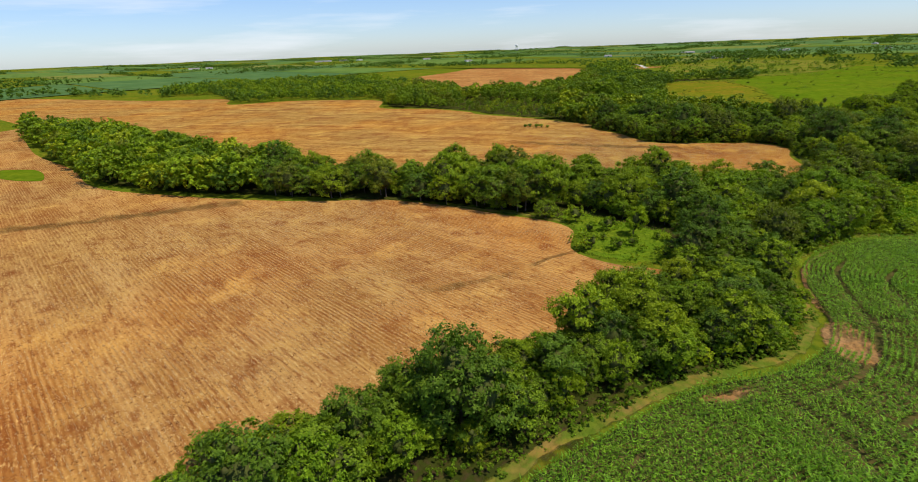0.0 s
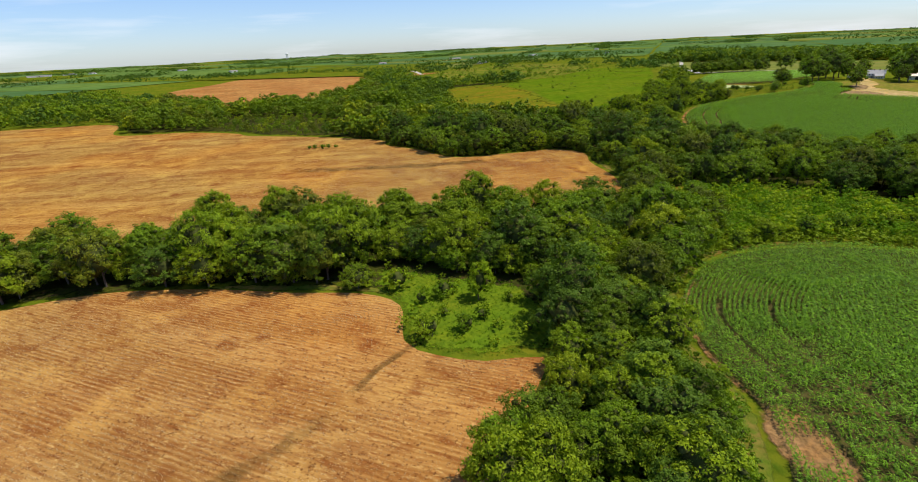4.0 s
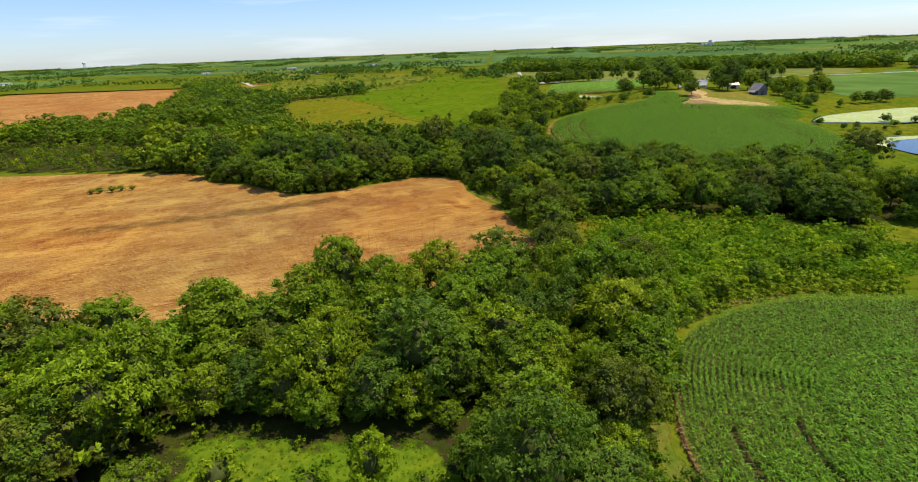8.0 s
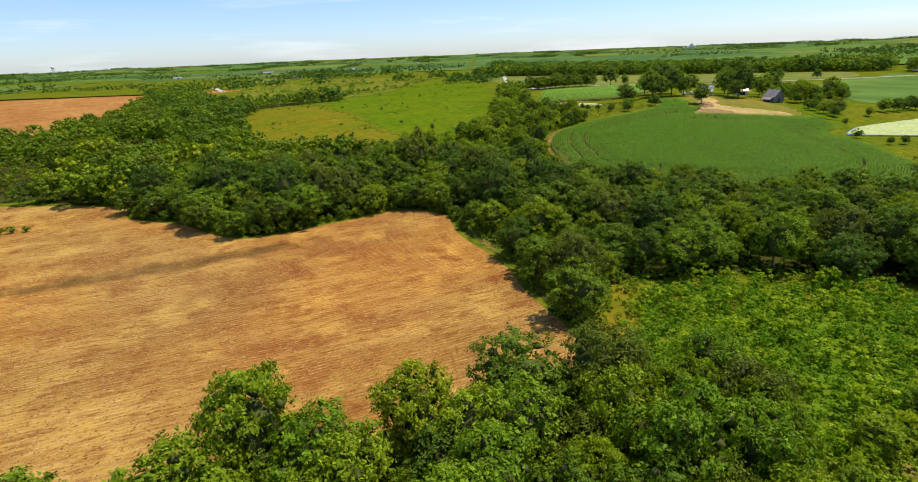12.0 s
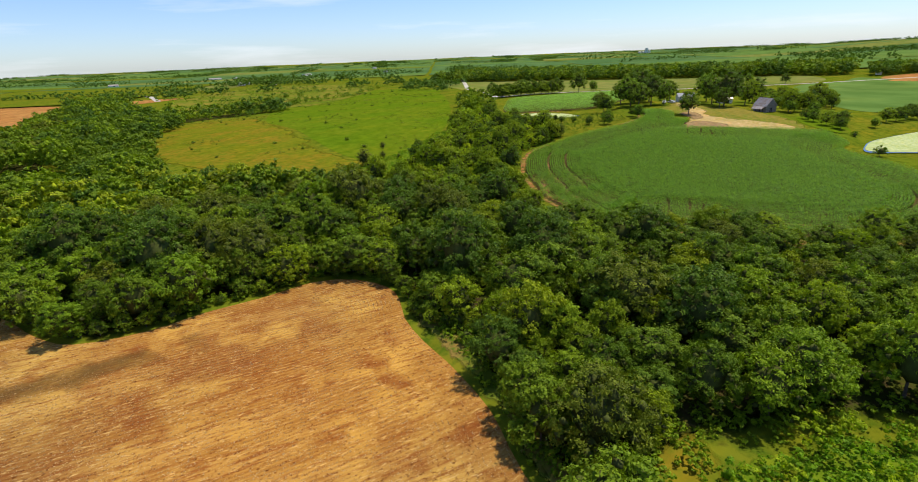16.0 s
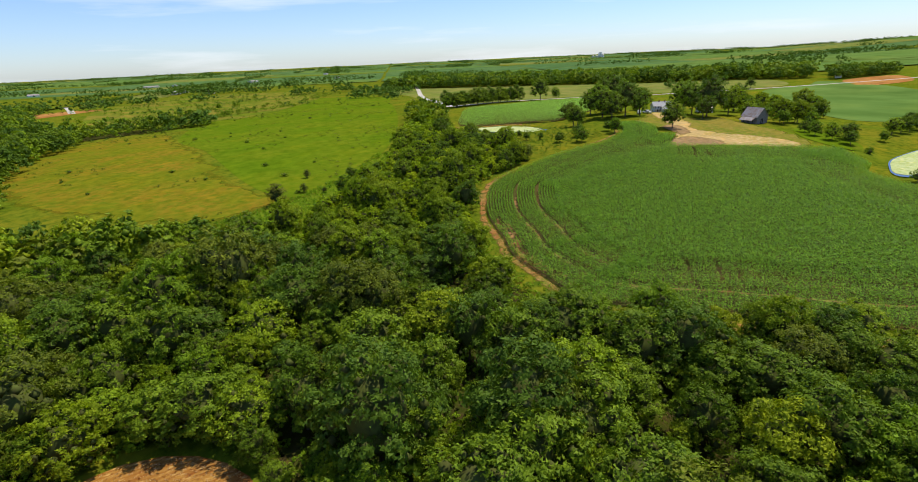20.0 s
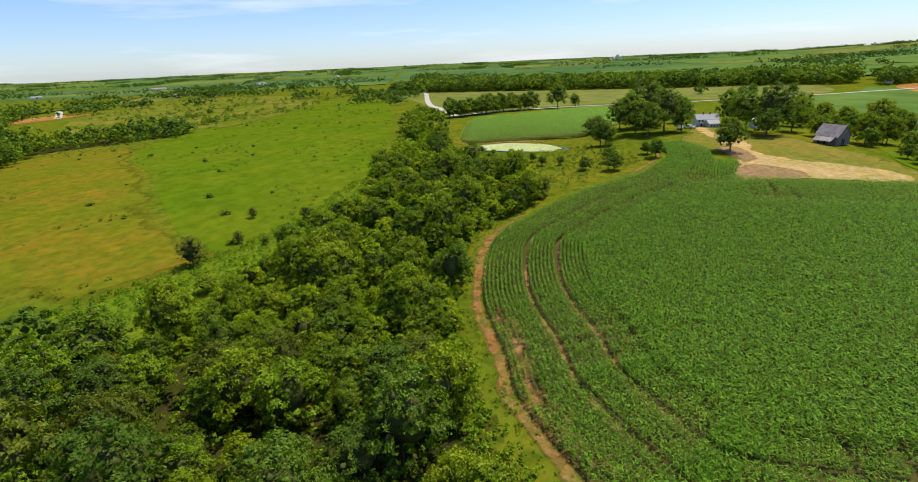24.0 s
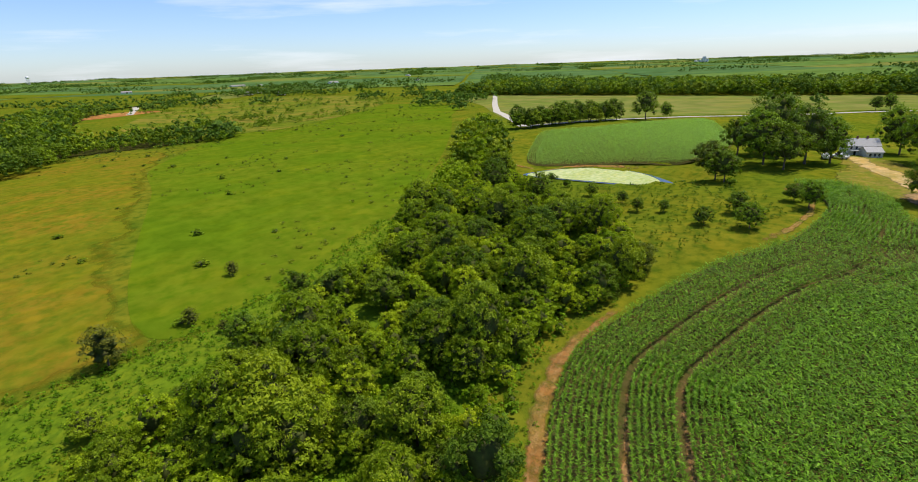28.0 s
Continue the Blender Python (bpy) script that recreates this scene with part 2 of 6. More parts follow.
def leaf_material(name, dark, mid, bright, thin=0.26, gloss=0.1, spread=(0.84, 1.18)):
    """Foliage: each tree and each spray of leaves has its own green."""
    m, t, b = nodes_of(name)
    oi = t.nodes.new("ShaderNodeObjectInfo")
    geo = t.nodes.new("ShaderNodeNewGeometry")
    r1 = t.nodes.new("ShaderNodeValToRGB")
    e = r1.color_ramp.elements
    e[0].position, e[0].color, e[1].position, e[1].color = 0.0, (*dark, 1), 1.0, (*bright, 1)
    r1.color_ramp.elements.new(0.55).color = (*mid, 1)
    t.links.new(oi.outputs["Random"], r1.inputs["Fac"])
    r2 = t.nodes.new("ShaderNodeMapRange")
    r2.inputs["To Min"].default_value, r2.inputs["To Max"].default_value = spread
    t.links.new(geo.outputs["Random Per Island"], r2.inputs["Value"])
    c = mix(t, 1.0, r1.outputs["Color"], r2.outputs["Result"], "MULTIPLY")
    c = mix(t, noise_fac(t, 0.35, 0.35, 0.7), c, mix(t, 1.0, c, (1.1, 1.08, 0.9), "MULTIPLY"))
    # metre-wide dark blotches put the shade between tufts into the leaf colour
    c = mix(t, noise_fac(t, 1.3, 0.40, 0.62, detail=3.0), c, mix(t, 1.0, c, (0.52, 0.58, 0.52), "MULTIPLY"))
    c = mix(t, 1.0, c, (1.18, 1.18, 1.1), "MULTIPLY")
    t.links.new(c, b.inputs["Base Color"])
    b.inputs["Roughness"].default_value, b.inputs["Specular IOR Level"].default_value = 0.65 - gloss * 0.6, gloss
    tr = t.nodes.new("ShaderNodeBsdfTranslucent")
    t.links.new(mix(t, 1.0, c, (1.3, 1.35, 0.6), "MULTIPLY"), tr.inputs["Color"])
    ms = t.nodes.new("ShaderNodeMixShader")
    ms.inputs["Fac"].default_value = thin
    t.links.new(b.outputs["BSDF"], ms.inputs[1])
    t.links.new(tr.outputs["BSDF"], ms.inputs[2])
    t.links.new(ms.outputs["Shader"], t.nodes["Material Output"].inputs["Surface"])
    return m


def plain_material(name, colour, rough=0.8, fleck=None, scale=2.0, metal=0.0):
    m, t, b = nodes_of(name)
    c = mix(t, noise_fac(t, scale, 0.35, 0.7, detail=7.0), colour, fleck or tuple(v * 0.7 for v in colour))
    t.links.new(c, b.inputs["Base Color"])
    b.inputs["Roughness"].default_value, b.inputs["Metallic"].default_value = rough, metal
    return m


def soften(m, depth=0.5, scale=0.8):
    """Breaks a patch up towards its rim, where what lies below shows through."""
    t = m.node_tree
    at = t.nodes.new("ShaderNodeAttribute")
    at.attribute_name = "cover"
    s = t.nodes.new("ShaderNodeMath")
    s.operation = "SUBTRACT"
    t.links.new(at.outputs["Fac"], s.inputs[0])
    t.links.new(noise_fac(t, scale, 0.3, 0.7, detail=6.0), s.inputs[1])
    r = t.nodes.new("ShaderNodeMapRange")
    r.inputs["From Min"].default_value, r.inputs["From Max"].default_value = -depth * 0.25, depth * 0.75
    t.links.new(s.outputs[0], r.inputs["Value"])
    ms = t.nodes.new("ShaderNodeMixShader")
    tr = t.nodes.new("ShaderNodeBsdfTransparent")
    t.links.new(r.outputs["Result"], ms.inputs[0])
    t.links.new(tr.outputs["BSDF"], ms.inputs[1])
    t.links.new(t.nodes["Principled BSDF"].outputs["BSDF"], ms.inputs[2])
    t.links.new(ms.outputs["Shader"], t.nodes["Material Output"].inputs["Surface"])
    return m


def cover(me, values):
    """How fully a patch covers the ground at each corner."""
    at = me.attributes.new("cover", "FLOAT", "POINT")
    at.data.foreach_set("value", np.asarray(values, np.float32))


MEADOW = ground_material("meadow_grass", (0.115, 0.150, 0.009), (0.175, 0.165, 0.012), (0.065, 0.105, 0.007), 0.03, 0.45)
MOWN = ground_material("short_green_grass", (0.098, 0.158, 0.006), (0.128, 0.165, 0.008), (0.085, 0.142, 0.005), 0.03, 0.4, strength=0.08)
DRY_GRASS = soften(ground_material("dry_yellow_grass", (0.155, 0.158, 0.009), (0.215, 0.152, 0.013), (0.105, 0.14, 0.008), 0.05, 0.45, strength=0.12), 0.6, 0.12)
WEEDS = soften(ground_material("rank_weeds", (0.115, 0.185, 0.009), (0.15, 0.19, 0.011), (0.075, 0.13, 0.008), 0.08, 1.0, strength=0.25), 0.4, 0.4)
VERGE = soften(ground_material("verge", (0.115, 0.155, 0.014), (0.24, 0.16, 0.04), (0.09, 0.14, 0.012), 0.12, 0.9), 0.5, 0.5)
BARE = soften(ground_material("bare_red_soil", (0.28, 0.15, 0.055), (0.34, 0.19, 0.075), (0.19, 0.105, 0.045), 0.1, 1.5), 0.6, 0.6)
# soil darkened to carry the shade between corn rows, greened by weeds
CORN_SOIL_SHADE = ground_material("soil_with_row_shade", (0.085, 0.07, 0.022), (0.11, 0.08, 0.028), (0.06, 0.075, 0.015), 0.1, 1.5)
YARD_SOIL = soften(ground_material("yard_soil", (0.30, 0.19, 0.09), (0.36, 0.23, 0.11), (0.22, 0.15, 0.07), 0.1, 0.9), 0.8, 0.4)
ROUGH = ground_material("rough_hill_grass", (0.13, 0.165, 0.012), (0.23, 0.185, 0.03), (0.075, 0.125, 0.01), 0.018, 0.10)
PATH = soften(ground_material("orange_track", (0.30, 0.145, 0.045), (0.14, 0.165, 0.02), (0.34, 0.19, 0.07), 0.15, 1.2), 0.8, 0.5)
LAWN = soften(ground_material("dry_lawn", (0.21, 0.175, 0.028), (0.15, 0.17, 0.02), (0.26, 0.19, 0.045), 0.06, 0.6), 0.4, 0.3)
YARD = soften(ground_material("trodden_yard", (0.46, 0.31, 0.12), (0.36, 0.27, 0.075), (0.54, 0.39, 0.19), 0.07, 0.7), 0.5, 0.3)
DAMP = soften(ground_material("damp_soil", (0.18, 0.092, 0.027), (0.23, 0.12, 0.033), (0.14, 0.08, 0.025), 0.25, 0.8), 1.5, 0.2)
FAR_SOIL = ground_material("tilled_soil", (0.36, 0.155, 0.045), (0.46, 0.23, 0.07), (0.25, 0.11, 0.035), 0.02, 0.2)
# the next two crop colours hold extra blue as painted haze
HAZY_CROP = ground_material("hazy_green_crop", (0.108, 0.185, 0.039), (0.135, 0.2, 0.043), (0.09, 0.155, 0.031), 0.004, 0.03)
HAZY_DEEP = ground_material("hazy_dark_crop", (0.077, 0.15, 0.048), (0.099, 0.17, 0.053), (0.068, 0.125, 0.036), 0.004, 0.03)
FAR_HAY = ground_material("far_hay", (0.17, 0.185, 0.04), (0.14, 0.18, 0.03), (0.22, 0.20, 0.055), 0.006, 0.05)
# leaf litter kept very dark: tree shade is put into its colour
FOREST_SHADE = soften(ground_material("forest_floor", (0.037, 0.047, 0.008), (0.062, 0.072, 0.01), (0.062, 0.038, 0.02), 0.1, 0.8), 0.7, 0.3)
STUBBLE_A = stubble_material("stubble_rows_near", radians(-46))
STUBBLE_B = stubble_material("stubble_rows_far", radians(-20), base=(0.285, 0.142, 0.031), straw=(0.46, 0.285, 0.075), rows=0.4)
GRAVEL = plain_material("white_gravel", (0.50, 0.45, 0.36), 0.95, (0.38, 0.34, 0.26), 0.6)
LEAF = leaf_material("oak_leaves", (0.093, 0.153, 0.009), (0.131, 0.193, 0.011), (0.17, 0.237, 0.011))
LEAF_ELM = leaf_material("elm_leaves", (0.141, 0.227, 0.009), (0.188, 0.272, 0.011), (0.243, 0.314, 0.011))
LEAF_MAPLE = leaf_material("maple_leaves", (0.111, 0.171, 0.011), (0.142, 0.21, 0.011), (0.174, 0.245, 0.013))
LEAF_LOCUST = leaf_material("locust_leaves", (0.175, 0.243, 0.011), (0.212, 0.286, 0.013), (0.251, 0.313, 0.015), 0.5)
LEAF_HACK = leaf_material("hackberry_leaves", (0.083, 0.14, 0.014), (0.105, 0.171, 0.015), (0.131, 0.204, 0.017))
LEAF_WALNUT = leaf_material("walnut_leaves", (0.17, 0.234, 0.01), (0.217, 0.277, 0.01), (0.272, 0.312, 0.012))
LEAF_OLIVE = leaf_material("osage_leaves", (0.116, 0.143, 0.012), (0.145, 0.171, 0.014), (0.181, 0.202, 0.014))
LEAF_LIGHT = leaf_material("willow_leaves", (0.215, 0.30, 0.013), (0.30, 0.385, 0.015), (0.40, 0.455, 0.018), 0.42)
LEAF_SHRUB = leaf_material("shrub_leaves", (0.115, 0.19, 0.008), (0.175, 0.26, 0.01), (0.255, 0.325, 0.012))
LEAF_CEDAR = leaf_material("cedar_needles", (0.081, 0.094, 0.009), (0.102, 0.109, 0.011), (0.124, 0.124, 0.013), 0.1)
# far foliage is paler and bluer: haze painted into its green
LEAF_HAZY = leaf_material("hazy_far_leaves", (0.099, 0.169, 0.024), (0.125, 0.199, 0.031), (0.152, 0.228, 0.031), 0.3, 0.05, (0.84, 1.16))
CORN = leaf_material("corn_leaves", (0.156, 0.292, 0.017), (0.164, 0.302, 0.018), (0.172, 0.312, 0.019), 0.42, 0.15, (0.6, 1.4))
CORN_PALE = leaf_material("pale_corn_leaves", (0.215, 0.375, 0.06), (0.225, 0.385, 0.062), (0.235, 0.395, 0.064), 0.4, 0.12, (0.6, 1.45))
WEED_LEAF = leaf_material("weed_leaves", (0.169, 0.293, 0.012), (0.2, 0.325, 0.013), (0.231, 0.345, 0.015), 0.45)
# dark colour for the inner shells: painted shade for the crown's gaps
CROWN_SHADE = plain_material("inner_crown_shade", (0.085, 0.105, 0.022), 0.95, (0.06, 0.06, 0.02), 1.5)
CROWN_SHADE.node_tree.nodes["Principled BSDF"].inputs["Specular IOR Level"].default_value = 0.0
BARK = plain_material("bark", (0.14, 0.10, 0.07), 0.95, (0.08, 0.06, 0.045), 3.0)
STRAW = plain_material("straw", (0.56, 0.39, 0.18), 0.9, (0.42, 0.25, 0.09), 0.3)

# ---- ground ----
steps = np.concatenate([-np.geomspace(4900, 420, 26), np.arange(-400, 760, 8.0), np.geomspace(780, 5000, 26)])
gx, gy = np.meshgrid(steps, steps, indexing="ij")
gz = height(gx, gy)
n = len(steps)
i, j = np.meshgrid(np.arange(n - 1), np.arange(n - 1), indexing="ij")
a = (i * n + j).ravel()
quads = np.stack([a, a + n, a + n + 1, a + 1], 1)
ground = new("ground", mesh_np("ground", np.stack([gx, gy, gz], -1).reshape(-1, 3), quads, [MEADOW], True))
tagged(ground, "rolling green pasture ground reaching to the horizon", "ground", kind="structure")


def field(name, outline, material, lift, label, category="field", step=6.0, edge=3.0, smoothly=True, rim=2.5):
    """A patch of ground that follows the terrain, a hand's width above the sheet below."""
    poly = smooth(outline, edge) if smoothly else np.array(outline, float)
    lo, hi = poly.min(0), poly.max(0)
    px, py = np.meshgrid(np.arange(lo[0], hi[0], step), np.arange(lo[1], hi[1], step))
    pts = np.stack([px.ravel(), py.ravel()], 1)
    pts = pts[inside(poly, pts)]
    pts = pts[edge_distance(poly, pts) > step * 0.4] if len(pts) else pts
    m = len(poly)
    from mathutils import geometry
    co = [Vector(p) for p in poly] + [Vector(p) for p in pts]
    v, _, faces, *_ = geometry.delaunay_2d_cdt(co, [], [list(range(m))], 1, 1e-4)
    v = np.array([(p.x, p.y) for p in v])
    z = height(v[:, 0], v[:, 1]) + lift
    faces = [f if len(f) == 3 else f[:3] for f in faces]
    ob = new(name, mesh_np(name, np.column_stack([v, z]), faces, [material], True))
    if rim < 50 and len(v) < 20000:
        cover(ob.data, np.clip(edge_distance(poly, v) / rim, 0, 1) * 1.6)
    tagged(ob, label, category, kind="structure")
    return poly


A_OUT = [(-330, 360), (-286, 331), (-223, 264), (-173, 221), (-138, 185), (-98, 168), (-64, 158), (-44, 155), (-26, 154), (-7, 146),
         (10, 135), (22, 128), (27, 120), (24, 108), (27, 102), (33, 97), (41, 94), (36, 88), (22, 76), (10, 66), (-4, 58), (-20, 50), (-30, 36),
         (-45, 15), (-70, -60), (-340, -80)]
B_OUT = [(-250, 330), (-180, 285), (-110, 222), (-60, 192), (-20, 180), (15, 170), (32, 163), (52, 159), (64, 155), (75, 150), (94, 142), (107, 147),
         (115, 164), (121, 174), (125, 185), (127, 193), (130, 201), (134, 207), (136, 213), (134, 221), (128, 227), (118, 229), (107, 232),
         (98, 233), (88, 238), (84, 247), (81, 260), (71, 280), (72, 295), (47, 327), (12, 361), (5, 377), (-24, 406), (-65, 427), (-80, 497),
         (-167, 526), (-226, 513), (-262, 582), (-360, 603), (-592, 704), (-540, 580), (-400, 450)]
C_OUT = [(-14, 24), (5, 41), (14, 47), (30, 56), (42, 59), (51, 63), (58, 71), (60, 77), (65, 90), (71, 97), (80, 103), (90, 107), (100, 107),
         (110, 104), (120, 98), (131, 86), (150, 66), (170, 20), (150, -50), (20, -50)]
D_OUT = [(196, 208), (203, 221), (210, 228), (223, 242), (243, 254), (260, 255), (284, 252), (302, 246), (318, 245), (328, 246), (337, 251), (345, 258),
         (349, 248), (342, 238), (327, 231), (328, 225), (313, 222), (313, 215), (322, 200), (333, 182), (337, 171), (327, 163), (312, 163), (299, 153), (284, 139), (268, 128),
         (245, 125), (225, 133), (211, 152), (201, 177), (195, 190), (193, 200)]
E_OUT = [(337, 340), (365, 362), (399, 382), (426, 372), (480, 362), (510, 350), (449, 315), (420, 301), (390, 292), (363, 293), (356, 310), (346, 325)]
A_POLY = field("stubble_field", A_OUT, STUBBLE_A, 0.08, "harvested golden stubble field with drilled rows")
B_POLY = field("stubble_field", B_OUT, STUBBLE_B, 0.08, "harvested tan stubble field beyond the hedgerow")
C_POLY = field("corn_soil", C_OUT, CORN_SOIL_SHADE, 0.08, "soil under the young corn with row shade in its colour", "soil")
D_POLY = field("corn_soil", D_OUT, CORN_SOIL_SHADE, 0.08, "soil under the corn on the hill with row shade in its colour", "soil")
E_POLY = field("corn_soil", E_OUT, CORN_SOIL_SHADE, 0.08, "soil under a small corn plot with row shade in its colour", "soil")


# ---- rows of corn ----
def corn_plants(spots, seed, tall=1.5, leaves=11):
    """Plants of bent leaves at the spots (x, y, vigour); four corners a leaf."""
    rng = np.random.default_rng(seed)
    n = len(spots)
    z0 = height(spots[:, 0], spots[:, 1]) + 0.08
    out = []
    for k in range(leaves):
        ang = rng.uniform(0, 2 * np.pi, n)
        size = spots[:, 2] * rng.uniform(0.75, 1.2, n)
        h0 = tall * size * (0.35 + 0.75 * k / leaves)
        reach = 0.54 * size * rng.uniform(0.6, 1.1, n)
        dx, dy = np.cos(ang), np.sin(ang)
        w = 0.085 * size
        ox, oy = spots[:, 0] + dx * 0.04, spots[:, 1] + dy * 0.04
        b0 = np.stack([ox - dy * w, oy + dx * w, z0 + h0], 1)
        b1 = np.stack([ox + dy * w, oy - dx * w, z0 + h0 + 0.05], 1)
        t0 = np.stack([ox + dx * reach, oy + dy * reach, z0 + h0 + rng.uniform(-0.1, 0.42, n) * size], 1)
        out.append(np.stack([b0, b1, t0], 1))
    v = np.concatenate(out).reshape(-1, 3)
    return v, np.arange(len(v)).reshape(-1, 3)


def corn_spots(poly, seed, heading, headland=18, gaps=(), pitch=0.76, step=0.42, bare=(), reach=None, faint=(), weak=0.6, within=(0, 0, 1e6)):
    """Rows that follow the edge for a headland, then straight rows inside; gaps: rows left out; bare: thin places."""
    rng = np.random.default_rng(seed)
    seg = np.roll(poly, -1, axis=0) - poly
    if (poly[:, 0] * np.roll(poly[:, 1], -1) - np.roll(poly[:, 0], -1) * poly[:, 1]).sum() < 0:
        inward = np.stack([seg[:, 1], -seg[:, 0]], 1)
    else:
        inward = np.stack([-seg[:, 1], seg[:, 0]], 1)
    inward /= np.linalg.norm(inward, axis=1)[:, None] + 1e-9
    lens = np.linalg.norm(seg, axis=1)
    spots = []
    for k in range(headland):
        if k in gaps:
            continue
        d = (k + 0.6) * pitch
        for p, s, nrm, ln in zip(poly, seg, inward, lens):
            u = (np.arange(max(1, int(ln / step))) + rng.uniform(0, 1)) / max(1, int(ln / step))
            spots.append(p + u[:, None] * s + nrm * d)
    head = np.concatenate(spots) if spots else np.zeros((0, 2))
    lo, hi = poly.min(0), poly.max(0)
    if reach is not None:
        lo, hi = np.maximum(lo, reach.min(0)), np.minimum(hi, reach.max(0))
        head = head[((head > lo) & (head < hi)).all(1)]
    dist = quick_distance(poly, head) if len(head) else np.zeros(0)
    c, s = math.cos(heading), math.sin(heading)
    mid, r = (lo + hi) / 2, np.linalg.norm(hi - lo) / 2
    rows = np.arange(-r, r, pitch)
    along = np.arange(-r, r, step)
    uu, vv = np.meshgrid(along, rows)
    bend = 2.5 * np.sin(uu / 37)
    inner = np.stack([mid[0] + uu * c - (vv + bend) * s, mid[1] + uu * s + (vv + bend) * c], -1).reshape(-1, 2)
    inner = inner[((inner > lo) & (inner < hi)).all(1)]
    if reach is not None:
        inner = inner[inside(reach, inner)]
    inner = inner[inside(poly, inner)]
    inner = inner[quick_distance(poly, inner) > 0.5]
    ok = inside(poly, head)
    rowd = np.round(dist / pitch - 0.6) * pitch + 0.6 * pitch
    head = head[ok & (np.abs(dist - rowd) < 0.2)]
    if reach is not None:
        head = head[inside(reach, head)]
    if len(head):
        key = lambda q: np.floor(q[:, 0] / 0.8).astype(int) * 100003 + np.floor(q[:, 1] / 0.8).astype(int)
        all_head = [head] + [head + d for d in ((0.4, 0), (-0.4, 0), (0, 0.4), (0, -0.4))]
        taken = np.unique(np.concatenate([key(h) for h in all_head]))
        di = quick_distance(poly, inner)
        lane = np.isin(np.floor(di / pitch).astype(int), list(gaps)) & (di < headland * pitch)
        inner = inner[~(np.isin(key(inner), taken) & (di < headland * pitch - 0.25)) & ~lane]
    pts = np.concatenate([head, inner]) + rng.normal(0, 0.05, (len(head) + len(inner), 2))
    vig = rng.uniform(0.85, 1.1, len(pts)) * np.where(np.arange(len(pts)) < len(head), 0.86, 1.06)
    if faint:
        de = quick_distance(poly, pts)
        vig *= np.where(np.isin(np.floor(de / pitch).astype(int), list(faint)) & (np.hypot(pts[:, 0] - within[0], pts[:, 1] - within[1]) < within[2]), weak, 1.0)
    for bx, by, rx, ry, ang in bare:
        q = pts - (bx, by)
        ca, sa = math.cos(ang), math.sin(ang)
        e = ((q[:, 0] * ca + q[:, 1] * sa) / rx) ** 2 + ((-q[:, 0] * sa + q[:, 1] * ca) / ry) ** 2
        vig *= np.clip(e * 1.1, 0, 1) ** 0.5
    keep = (vig > 0.38) & (rng.uniform(0, 1, len(pts)) > 0.03)
    return np.column_stack([pts[keep], vig[keep]])


c_spots = corn_spots(C_POLY, 3, radians(38), 24, faint=(7, 17), weak=0.3, within=(64, 70, 27), bare=[(34, 54, 5, 1.5, 0.3), (57, 65, 5, 3.5, 1.0)])
d_spots = corn_spots(D_POLY, 4, radians(105), 26, (), faint=(10, 18), weak=0.3, within=(228, 205, 75), bare=[(205, 220, 5, 1.3, 0.9), (212, 227, 6, 1.2, 0.8), (217, 234, 4, 1.0, 0.8)])
e_spots = corn_spots(E_POLY, 5, radians(-35), 5, step=0.5, pitch=0.8)
for spots, seed, label in ((c_spots, 11, "rows of young dark green corn beside the hedge"), (d_spots, 12, "rows of green corn covering the low hill"),
                           (e_spots, 13, "small plot of pale green corn beyond the pond")):
    v, f = corn_plants(spots, seed, leaves=7 if seed == 13 else 11)
    tagged(new("corn", mesh_np("corn", v, f, [CORN_PALE if seed == 13 else CORN])), label, "corn", kind="stuff")


# ---- cut stalks ----
def stalks(spots, seed):
    """Clumps of short cut stalks and a little loose straw at the spots (x, y, vigour)."""
    rng = np.random.default_rng(seed)
    n = len(spots)
    z0 = height(spots[:, 0], spots[:, 1]) + 0.08
    out = []
    for k in range(3):
        ang, lean = rng.uniform(0, 2 * np.pi, n), rng.uniform(0.05, 0.5, n) if k < 2 else rng.uniform(0.9, 1.3, n)
        ox, oy = spots[:, 0] + rng.normal(0, 0.11, n), spots[:, 1] + rng.normal(0, 0.11, n)
        dx, dy = np.cos(ang), np.sin(ang)
        long, w = rng.uniform(0.10, 0.22, n) * spots[:, 2], rng.uniform(0.025, 0.06, n) * spots[:, 2]
        a = np.stack([ox - dy * w, oy + dx * w, z0 + 0.01], 1)
        b = np.stack([ox + dy * w, oy - dx * w, z0 + 0.01], 1)
        tip = np.stack([ox + dx * long * np.sin(lean), oy + dy * long * np.sin(lean), z0 + 0.03 + long * np.cos(lean).clip(0.05)], 1)
        out.append(np.stack([a, b, tip], 1))
    v = np.concatenate(out).reshape(-1, 3)
    return v, np.arange(len(v)).reshape(-1, 3)


